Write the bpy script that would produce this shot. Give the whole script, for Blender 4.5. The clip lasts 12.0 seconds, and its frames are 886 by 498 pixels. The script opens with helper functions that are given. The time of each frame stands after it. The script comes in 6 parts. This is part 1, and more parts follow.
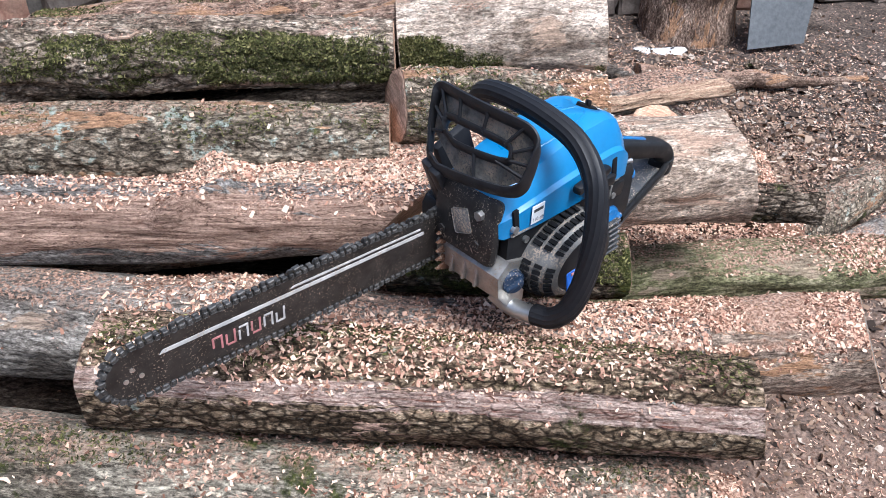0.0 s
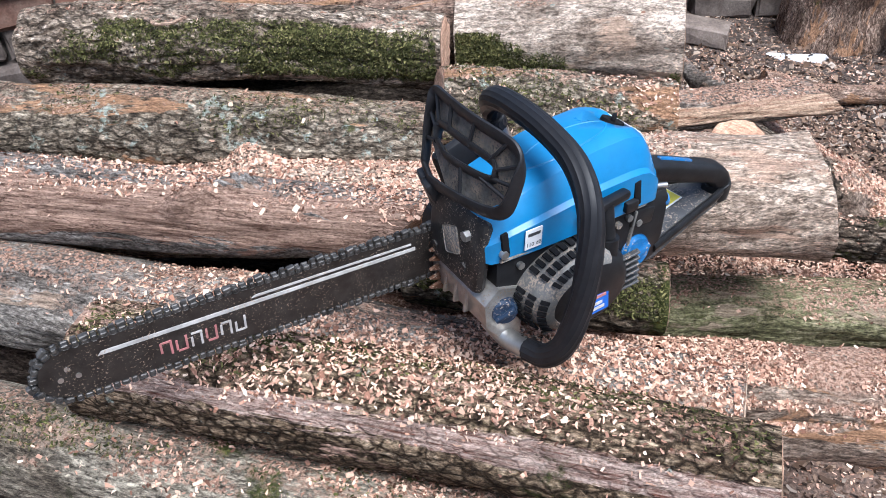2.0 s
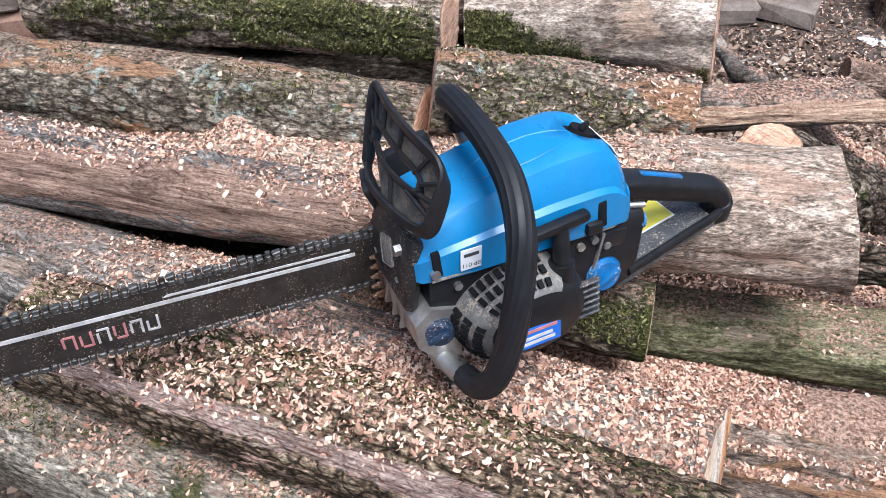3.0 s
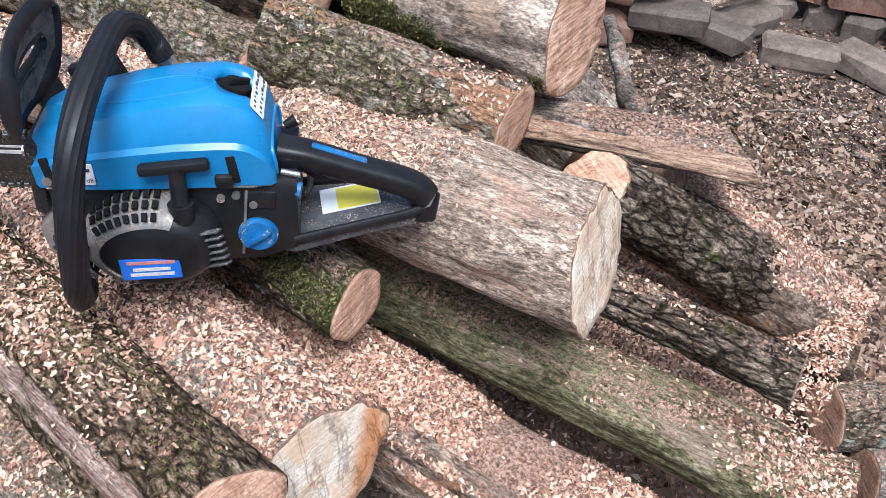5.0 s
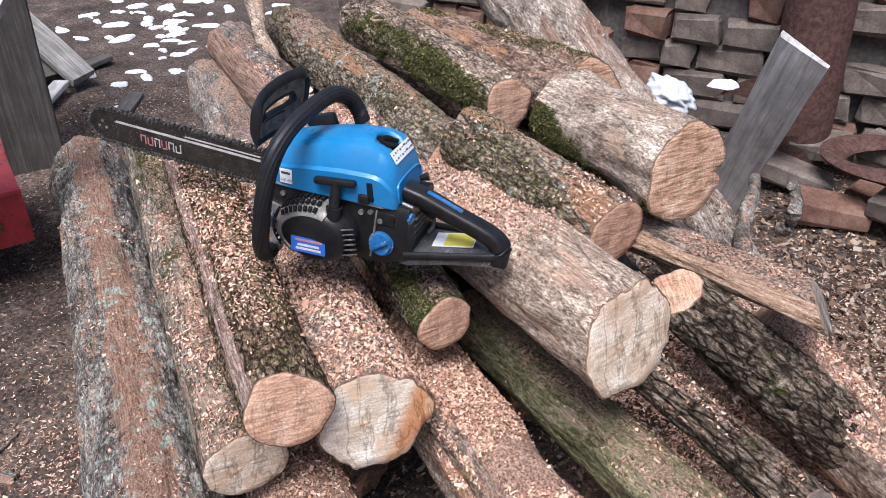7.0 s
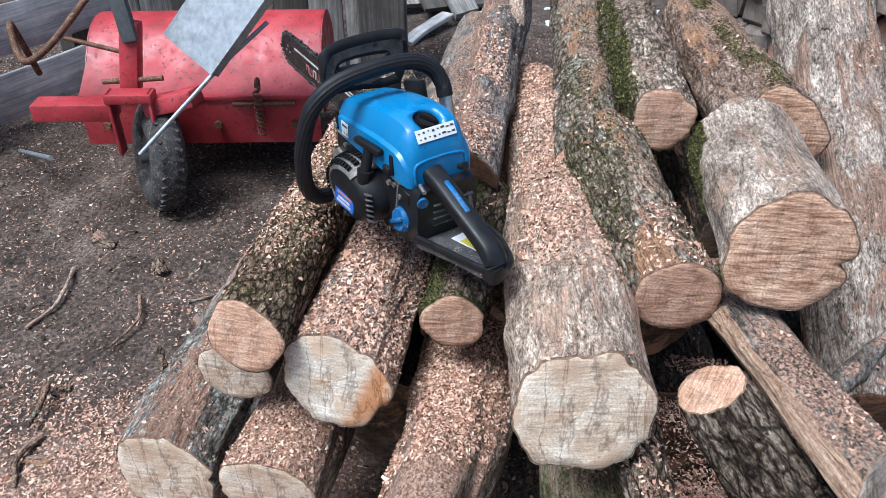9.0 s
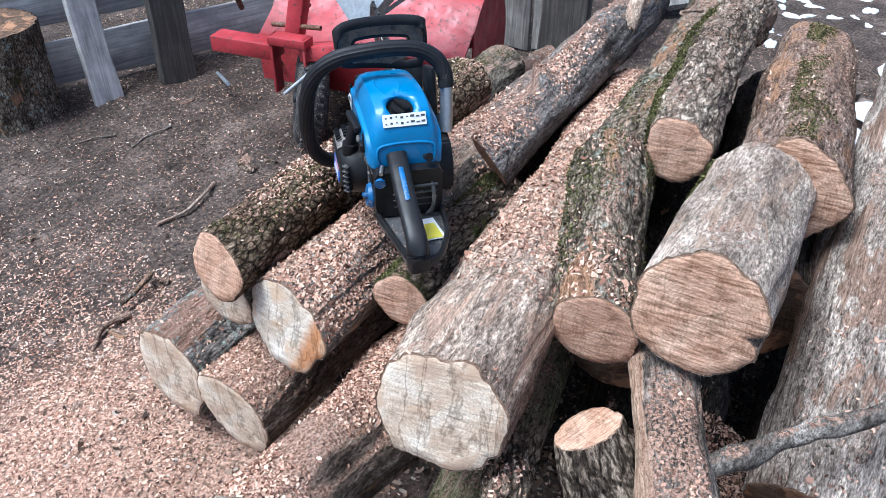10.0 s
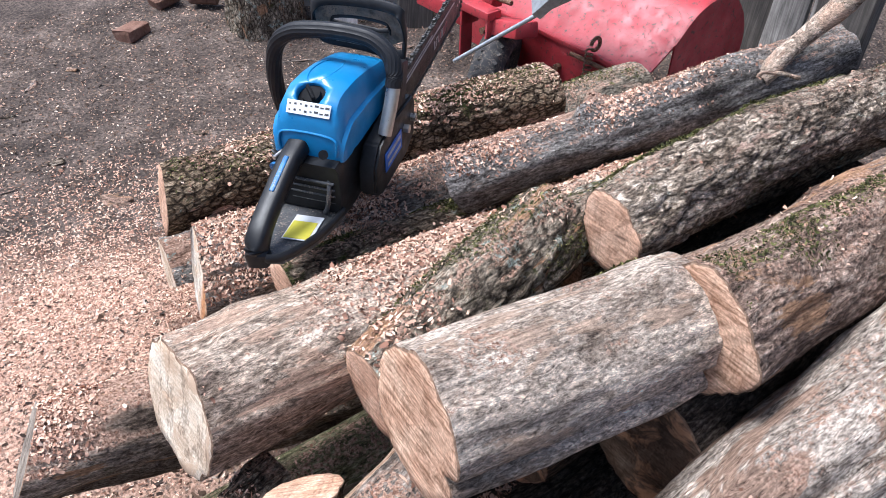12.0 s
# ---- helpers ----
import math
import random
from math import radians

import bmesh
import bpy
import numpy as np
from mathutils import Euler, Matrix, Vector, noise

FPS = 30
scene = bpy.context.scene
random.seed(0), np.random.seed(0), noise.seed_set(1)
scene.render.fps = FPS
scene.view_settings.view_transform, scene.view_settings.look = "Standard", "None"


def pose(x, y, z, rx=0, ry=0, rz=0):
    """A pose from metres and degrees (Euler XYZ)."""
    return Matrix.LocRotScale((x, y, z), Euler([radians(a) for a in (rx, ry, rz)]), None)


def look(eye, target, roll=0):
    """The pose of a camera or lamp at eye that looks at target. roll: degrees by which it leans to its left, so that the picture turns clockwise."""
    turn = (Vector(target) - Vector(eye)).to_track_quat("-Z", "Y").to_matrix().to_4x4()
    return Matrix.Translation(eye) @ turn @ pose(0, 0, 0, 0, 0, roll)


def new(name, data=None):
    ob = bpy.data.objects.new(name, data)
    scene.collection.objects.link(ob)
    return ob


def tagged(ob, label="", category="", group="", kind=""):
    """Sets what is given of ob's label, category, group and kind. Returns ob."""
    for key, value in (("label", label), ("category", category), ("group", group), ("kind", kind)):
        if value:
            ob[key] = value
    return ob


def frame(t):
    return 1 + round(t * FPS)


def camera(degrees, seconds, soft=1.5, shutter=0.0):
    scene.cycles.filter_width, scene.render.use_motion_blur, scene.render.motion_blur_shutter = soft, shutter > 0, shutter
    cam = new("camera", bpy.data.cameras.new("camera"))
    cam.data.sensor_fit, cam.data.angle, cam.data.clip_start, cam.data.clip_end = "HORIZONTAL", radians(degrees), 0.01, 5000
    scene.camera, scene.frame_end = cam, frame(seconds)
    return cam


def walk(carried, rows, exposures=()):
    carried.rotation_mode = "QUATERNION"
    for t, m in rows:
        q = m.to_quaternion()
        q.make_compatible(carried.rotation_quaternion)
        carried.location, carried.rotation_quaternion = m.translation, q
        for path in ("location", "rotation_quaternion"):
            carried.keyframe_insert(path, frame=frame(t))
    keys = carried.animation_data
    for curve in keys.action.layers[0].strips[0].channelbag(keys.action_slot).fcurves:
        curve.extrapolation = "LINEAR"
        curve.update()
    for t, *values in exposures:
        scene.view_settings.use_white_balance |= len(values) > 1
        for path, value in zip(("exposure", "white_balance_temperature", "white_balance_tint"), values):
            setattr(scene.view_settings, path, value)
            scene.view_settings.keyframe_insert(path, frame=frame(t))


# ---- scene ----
cam = camera(58.8, 12.0, 0.5)
PATH = [
    (0, (-0.074, -0.797, 1.312), (-0.083, 0.775, 0.075), -0.3),
    (0.5, (-0.055, -0.793, 1.309), (-0.129, 0.774, 0.068), -1.6),
    (1, (-0.02, -0.784, 1.302), (-0.253, 0.768, 0.062), -3.8),
    (1.5, (0.033, -0.775, 1.301), (-0.284, 0.763, 0.063), -3.6),
    (2, (0.079, -0.704, 1.283), (-0.274, 0.822, 0.04), -3.3),
    (2.5, (0.124, -0.63, 1.28), (-0.33, 0.822, -0.018), -4.4),
    (2.7, (0.147, -0.609, 1.279), (-0.354, 0.807, -0.041), -5.0),
    (4.3, (0.445, -0.443, 1.237), (-0.253, 0.912, -0.058), 2.1),
    (4.5, (0.475, -0.419, 1.25), (-0.228, 0.919, -0.059), 2.5),
    (5, (0.649, -0.359, 1.257), (-0.211, 0.841, -0.092), 1.9),
    (5.5, (0.828, -0.313, 1.285), (-0.222, 0.704, -0.081), 2.5),
    (6, (0.906, -0.362, 1.31), (-0.4, 0.555, 0.104), 2.2),
    (6.5, (0.998, -0.407, 1.334), (-0.431, 0.466, 0.241), 2.3),
    (7, (1.088, -0.353, 1.335), (-0.427, 0.419, 0.281), 0.7),
    (7.2, (1.131, -0.299, 1.338), (-0.437, 0.343, 0.277), -0.2),
    (8.8, (1.116, 0.186, 1.336), (-0.534, 0.034, 0.216), 0.6),
    (9, (1.107, 0.244, 1.339), (-0.521, -0.015, 0.206), -0.4),
    (9.5, (1.094, 0.503, 1.358), (-0.362, -0.168, 0.163), -2.3),
    (10, (0.991, 0.648, 1.386), (-0.403, -0.148, 0.193), 0.5),
    (10.5, (0.84, 0.735, 1.371), (-0.509, -0.152, 0.19), 2.0),
    (11, (0.724, 0.81, 1.371), (-0.465, -0.252, 0.164), -0.0),
    (11.5, (0.577, 0.951, 1.381), (-0.301, -0.333, 0.125), -2.0),
    (12, (0.447, 1.001, 1.391), (-0.359, -0.319, 0.123), 1.7),
]
walk(cam, [(t, look(eye, target, roll)) for t, eye, target, roll in PATH], [(0.0, 1.25, 5490, 9), (2.7, 1.2, 5490, 9), (4.5, 1.12, 5490, 9), (5.5, 1.1, 5610, 11), (7.2, 0.95, 5790, 14), (9.0, 0.94, 5390, 6), (10.0, 1.12, 5190, 6), (10.5, 1.1, 5190, 6), (11.0, 1.25, 5290, 8), (12.0, 1.35, 5540, 10)])

# ---------------------------------------------------------------- world and light
world = bpy.data.worlds.new("overcast_sky")
scene.world = world
world.use_nodes = True
wnt = world.node_tree
sky = wnt.nodes.new("ShaderNodeTexSky")
sky.sky_type = "NISHITA"
sky.sun_disc = False
sky.sun_elevation = radians(66)
sky.sun_rotation = radians(133)
sky.air_density, sky.dust_density, sky.ozone_density = 1.0, 5.0, 0.6
wnt.links.new(sky.outputs[0], wnt.nodes["Background"].inputs[0])
wnt.nodes["Background"].inputs[1].default_value = 0.075

sun = new("sun", bpy.data.lights.new("sun", "SUN"))
sun.data.energy = 2.4
sun.data.angle = radians(30)
sun.data.color = (1.0, 0.96, 0.9)
sun.matrix_world = look((1.3, -1.2, 4.0), (0, 0, 0.5))

# ---------------------------------------------------------------- numeric noise
def lattice(i, j, k, seed):
    h = (i * 374761393 + j * 668265263 + k * 2147483647 + seed * 144269504) & 0x7FFFFFFF
    h = ((h ^ (h >> 13)) * 1274126177) & 0x7FFFFFFF
    h = ((h ^ (h >> 16)) * 668265263) & 0x7FFFFFFF
    return (h & 0xFFFF) / 32767.5 - 1.0


def vnoise(p, seed=0):
    p = np.asarray(p, float)
    b = np.floor(p).astype(np.int64)
    w = p - b
    w = w * w * (3 - 2 * w)
    out = 0.0
    for a in (0, 1):
        for c in (0, 1):
            for d in (0, 1):
                k = lattice(b[..., 0] + a, b[..., 1] + c, b[..., 2] + d, seed)
                out = out + k * (w[..., 0] if a else 1 - w[..., 0]) * (w[..., 1] if c else 1 - w[..., 1]) * (w[..., 2] if d else 1 - w[..., 2])
    return out


def fbm(p, octaves=3, seed=0):
    return sum(vnoise(np.asarray(p) * 2.0 ** o, seed + 7 * o) * 0.5 ** o for o in range(octaves))


# ---------------------------------------------------------------- node helpers
class Mat:
    def __init__(self, name, rough=0.8, metal=0.0, color=(0.5, 0.5, 0.5)):
        self.m = bpy.data.materials.new(name)
        self.m.use_nodes = True
        self.t = self.m.node_tree
        self.b = self.t.nodes["Principled BSDF"]
        self.b.inputs["Roughness"].default_value = rough
        self.b.inputs["Metallic"].default_value = metal
        self.b.inputs["Base Color"].default_value = (*color, 1)
        if rough >= 0.8:
            self.b.inputs["Specular IOR Level"].default_value = 0.12
        self.bump_in = None

    def node(self, kind, **props):
        n = self.t.nodes.new(kind)
        for k, v in props.items():
            n.inputs[k].default_value = v
        return n

    def link(self, a, b):
        self.t.links.new(a, b)

    def coord(self, scale=(1, 1, 1), which="Object", shift=(0, 0, 0)):
        c = self.t.nodes.new("ShaderNodeTexCoord")
        m = self.node("ShaderNodeMapping", Scale=scale, Location=shift)
        self.link(c.outputs[which], m.inputs[0])
        return m.outputs[0]

    def noise(self, vec, scale, detail=4.0, rough=0.55, dist=0.0):
        n = self.node("ShaderNodeTexNoise", Scale=scale, Detail=detail, Roughness=rough, Distortion=dist)
        self.link(vec, n.inputs["Vector"])
        return n.outputs[0]

    def ramp(self, fac, stops):
        r = self.t.nodes.new("ShaderNodeValToRGB")
        e = r.color_ramp.elements
        while len(e) < len(stops):
            e.new(0.5)
        for el, (pos, col) in zip(e, stops):
            el.position = pos
            el.color = (*col, 1) if not isinstance(col, (int, float)) else (col, col, col, 1)
        self.link(fac, r.inputs[0])
        return r.outputs[0]

    def mix(self, fac, a, b, mode="MIX"):
        n = self.t.nodes.new("ShaderNodeMix")
        n.data_type, n.blend_type = "RGBA", mode
        for sock, v in ((n.inputs[0], fac), (n.inputs[6], a), (n.inputs[7], b)):
            if isinstance(v, (int, float)):
                sock.default_value = v
            elif isinstance(v, tuple):
                sock.default_value = (*v, 1)
            else:
                self.link(v, sock)
        return n.outputs[2]

    def math(self, op, a, b=0.0):
        n = self.t.nodes.new("ShaderNodeMath")
        n.operation = op
        for sock, v in zip(n.inputs, (a, b)):
            if isinstance(v, (int, float)):
                sock.default_value = v
            else:
                self.link(v, sock)
        return n.outputs[0]

    def color(self, sock):
        self.link(sock, self.b.inputs["Base Color"])
        return self

    def rough(self, sock):
        self.link(sock, self.b.inputs["Roughness"])
        return self

    def bump(self, sock, strength=0.5, dist=0.003):
        n = self.node("ShaderNodeBump", Strength=strength, Distance=dist)
        self.link(sock, n.inputs["Height"])
        if self.bump_in is not None:
            self.link(self.bump_in, n.inputs["Normal"])
        self.link(n.outputs[0], self.b.inputs["Normal"])
        self.bump_in = n.outputs[0]
        return self

    def facing_up(self, lo=0.2, hi=0.75):
        g = self.t.nodes.new("ShaderNodeNewGeometry")
        s = self.t.nodes.new("ShaderNodeSeparateXYZ")
        self.link(g.outputs["Normal"], s.inputs[0])
        r = self.node("ShaderNodeMapRange", **{"From Min": lo, "From Max": hi})
        self.link(s.outputs[2], r.inputs[0])
        return r.outputs[0]


DUST_LIGHT, DUST_MID, DUST_DARK = (0.67, 0.46, 0.345), (0.43, 0.265, 0.19), (0.18, 0.10, 0.068)


def bark_material(name, dark, mid, light, moss=0.0, lichen=0.0, bare=0.0, dust=0.0, plates=0.5, shift=0.0, barecol=(0.42, 0.25, 0.15), cell=(22, 60, 60), checks=0.6, strip=None):
    """Bark on a log whose axis is its local x: stretched grain, drying cracks, bark plates, moss, lichen, barked patches and sawdust lying on top.
    strip: (angle, half width, dark, light) of a long bare strip."""
    k = Mat(name, 0.9)
    info = k.t.nodes.new("ShaderNodeObjectInfo")
    tc = k.t.nodes.new("ShaderNodeTexCoord")
    off = k.t.nodes.new("ShaderNodeVectorMath")
    off.operation = "MULTIPLY_ADD"
    comb = k.t.nodes.new("ShaderNodeCombineXYZ")
    k.link(info.outputs["Random"], comb.inputs[0])
    off.inputs[1].default_value = (9.0, 0.0, 0.0)
    k.link(comb.outputs[0], off.inputs[0])
    k.link(tc.outputs["Object"], off.inputs[2])

    def at(scale, move=0.0):
        m = k.node("ShaderNodeMapping", Scale=scale, Location=(shift + move, shift * 0.7, shift * 0.3))
        k.link(off.outputs[0], m.inputs[0])
        return m.outputs[0]

    even = at((1, 1, 1))
    grain = k.noise(at((3.8, 12, 12)), 6.0, 9.0, 0.70, 1.8)
    col = k.ramp(grain, [(0.33, dark), (0.5, mid), (0.67, light)])
    fibre = k.noise(at((28, 64, 64)), 5.0, 6.0, 0.74, 1.0)
    col = k.mix(0.8, col, k.ramp(fibre, [(0.36, (0.24, 0.215, 0.20)), (0.5, (1.05, 1.04, 1.03)), (0.64, (1.75, 1.73, 1.7))]), "MULTIPLY")
    fine = k.noise(at((110, 230, 230)), 1.0, 5.0, 0.7)
    col = k.mix(0.55 + 0.35 * plates, col, k.ramp(fine, [(0.36, (0.16, 0.145, 0.135)), (0.48, (1.0, 0.99, 0.98)), (0.63, (1.85, 1.82, 1.8))]), "MULTIPLY")
    patch = k.noise(at((0.6, 1, 1)), 11.0, 5.0, 0.6, 0.4)
    col = k.mix(0.75, col, k.ramp(patch, [(0.36, (0.36, 0.31, 0.27)), (0.5, (1.0, 0.97, 0.94)), (0.64, (1.5, 1.47, 1.43))]), "MULTIPLY")
    split = k.ramp(k.noise(at((1.6, 11, 11), 5.0), 5.0, 5.0, 0.6, 1.2), [(0.485, 1.0), (0.498, 0.0), (0.502, 0.0), (0.515, 1.0)])
    split = k.mix(checks, (1.0, 1.0, 1.0), split)
    col = k.mix(1.0, col, k.ramp(split, [(0.0, (0.12, 0.095, 0.08)), (1.0, (1, 1, 1))]), "MULTIPLY")
    crackv = k.t.nodes.new("ShaderNodeTexVoronoi")
    crackv.feature = "DISTANCE_TO_EDGE"
    crackv.inputs["Scale"].default_value = 1.0
    wob = k.node("ShaderNodeTexNoise", Scale=55.0, Detail=3.0)
    k.link(even, wob.inputs["Vector"])
    k.link(k.mix(0.7, at(cell), wob.outputs[1], "ADD"), crackv.inputs["Vector"])
    crack = k.ramp(crackv.outputs[0], [(0.0, 0.0), (0.05, 0.15), (0.16, 1.0)])
    crack_amt = k.mix(plates, (1.0, 1.0, 1.0), crack)
    col = k.mix(1.0, col, k.ramp(crack_amt, [(0.0, (0.10, 0.085, 0.075)), (1.0, (1.08, 1.08, 1.08))]), "MULTIPLY")
    relief = crack_amt

    def woody(c0, c1):
        w0 = k.ramp(k.noise(at((3, 60, 60), 2.0), 5.0, 6.0, 0.65), [(0.32, c0), (0.68, c1)])
        w0 = k.mix(0.8, w0, k.ramp(fibre, [(0.36, (0.4, 0.36, 0.33)), (0.62, (1.3, 1.28, 1.25))]), "MULTIPLY")
        return k.mix(1.0, w0, k.ramp(split, [(0.0, (0.15, 0.1, 0.08)), (1.0, (1, 1, 1))]), "MULTIPLY")

    if bare > 0:
        bn = k.noise(at((2.0, 7, 7), 3.0), 2.4, 6.0, 0.66, 0.5)
        bm_ = k.ramp(bn, [(0.66 - 0.3 * bare, 0.0), (0.685 - 0.3 * bare, 1.0)])
        col = k.mix(bm_, col, woody(tuple(c * 0.5 for c in barecol), tuple(min(1, c * 1.5) for c in barecol)))
    if strip:
        ang, half, c0, c1 = strip
        sp_ = k.t.nodes.new("ShaderNodeSeparateXYZ")
        k.link(tc.outputs["Object"], sp_.inputs[0])
        th = k.math("ARCTAN2", sp_.outputs[2], sp_.outputs[1])
        d = k.math("ABSOLUTE", k.math("SUBTRACT", th, ang))
        d = k.math("ADD", d, k.math("MULTIPLY", k.math("SUBTRACT", k.noise(at((1.6, 9, 9), 1.0), 4.0, 7.0, 0.7, 0.9), 0.5), 3.4 * half))
        col = k.mix(k.ramp(d, [(max(0.01, half - 0.04), 1.0), (half, 0.0)]), col, woody(c0, c1))
    if lichen > 0:
        lm = k.ramp(k.noise(even, 26.0, 7.0, 0.74), [(0.70 - 0.25 * lichen, 0.0), (0.75 - 0.25 * lichen, 1.0)])
        col = k.mix(lm, col, k.ramp(fine, [(0.38, (0.17, 0.20, 0.16)), (0.6, (0.50, 0.54, 0.47))]))
    if moss > 0:
        mm = k.ramp(k.noise(even, 7.5, 9.0, 0.76), [(0.68 - 0.32 * moss, 0.0), (0.75 - 0.32 * moss, 1.0)])
        mc = k.ramp(k.noise(even, 110.0, 5.0, 0.72), [(0.34, (0.018, 0.024, 0.008)), (0.52, (0.070, 0.080, 0.022)), (0.70, (0.20, 0.20, 0.06))])
        col = k.mix(mm, col, mc)
        k.bump(k.math("MULTIPLY", mm, k.noise(even, 160.0, 4.0, 0.7)), 0.9, 0.008)
    if dust > 0:
        dn = k.noise(at((1.4, 2, 2)), 7.0, 6.0, 0.65)
        dm = k.ramp(k.math("MULTIPLY", k.facing_up(0.25, 0.95), dn), [(0.52 - 0.34 * dust, 0.0), (0.64 - 0.28 * dust, 1.0)])
        dm = k.math("MULTIPLY", dm, k.ramp(k.noise(even, 190.0, 3.0, 0.6), [(0.53 - 0.16 * dust, 0.0), (0.58 - 0.16 * dust, 1.0)]))
        dc = k.ramp(k.noise(even, 230.0, 3.0, 0.7), [(0.38, DUST_DARK), (0.5, DUST_MID), (0.62, DUST_LIGHT)])
        col = k.mix(dm, col, dc)
        k.bump(k.math("MULTIPLY", dm, k.noise(even, 170.0, 3.0)), 0.8, 0.004)
    k.color(col)
    k.bump(grain, 0.8, 0.012)
    k.bump(split, 0.6, 0.004)
    k.bump(relief, 0.9, 0.005)
    k.bump(fibre, 0.7, 0.004)
    k.bump(fine, 0.5, 0.0015)
    return k.m


def cut_material(name, dark, mid, light, ring=0.35, streak=0.6, stain=None, rim=None, cracks=0.3):
    """A sawn log end: year rings round local x, saw marks across, drying cracks, stains; rim: colour of a crescent along one side."""
    k = Mat(name, 0.82)
    flat = k.coord((0.001, 1, 1))
    wob = k.mix(0.012, flat, k.node("ShaderNodeTexNoise", Scale=14.0).outputs[1], "ADD")
    w = k.t.nodes.new("ShaderNodeTexWave")
    w.wave_type, w.rings_direction = "RINGS", "X"
    w.inputs["Scale"].default_value = 62.0
    w.inputs["Distortion"].default_value = 1.2
    k.link(wob, w.inputs["Vector"])
    saw = k.noise(k.coord((1, 26, 230)), 1.0, 5.0, 0.65)
    patch = k.noise(k.coord((0.4, 1, 1)), 22.0, 6.0, 0.68)
    col = k.ramp(patch, [(0.3, dark), (0.5, mid), (0.68, light)])
    col = k.mix(ring, col, k.ramp(w.outputs[1], [(0.1, (0.62, 0.55, 0.5)), (0.6, (1.1, 1.08, 1.05))]), "MULTIPLY")
    col = k.mix(streak, col, k.ramp(saw, [(0.38, (0.45, 0.38, 0.32)), (0.6, (1.3, 1.28, 1.25))]), "MULTIPLY")
    fine = k.noise(k.coord(), 320.0, 3.0, 0.7)
    col = k.mix(0.55, col, k.ramp(fine, [(0.3, (0.5, 0.47, 0.44)), (0.6, (1.15, 1.15, 1.15))]), "MULTIPLY")
    if rim:
        sp_ = k.t.nodes.new("ShaderNodeSeparateXYZ")
        k.link(flat, sp_.inputs[0])
        d = k.math("ADD", k.math("ADD", k.math("MULTIPLY", sp_.outputs[1], -1.0), k.math("MULTIPLY", sp_.outputs[2], -0.45)), k.math("MULTIPLY", k.math("SUBTRACT", patch, 0.5), 0.05))
        col = k.mix(k.ramp(d, [(0.030, 0.0), (0.048, 1.0)]), col, k.mix(fine, tuple(c * 0.6 for c in rim), rim))
    if stain:
        sn = k.noise(k.coord((0.4, 1, 1), shift=(0, 3, 1)), 16.0, 6.0, 0.72, 0.8)
        col = k.mix(k.ramp(sn, [(0.50, 0.0), (0.60, 0.8)]), col, stain)
    check = k.ramp(k.noise(k.coord((0.2, 1, 0.25), shift=(0, 1, 4)), 11.0, 5.0, 0.6, 0.6), [(0.482, 1.0), (0.498, 0.0), (0.502, 0.0), (0.518, 1.0)])
    col = k.mix(cracks, col, k.ramp(check, [(0.0, (0.16, 0.12, 0.09)), (1.0, (1, 1, 1))]), "MULTIPLY")
    k.color(col)
    k.bump(saw, 0.6, 0.0018)
    k.bump(fine, 0.4, 0.0008)
    return k.m


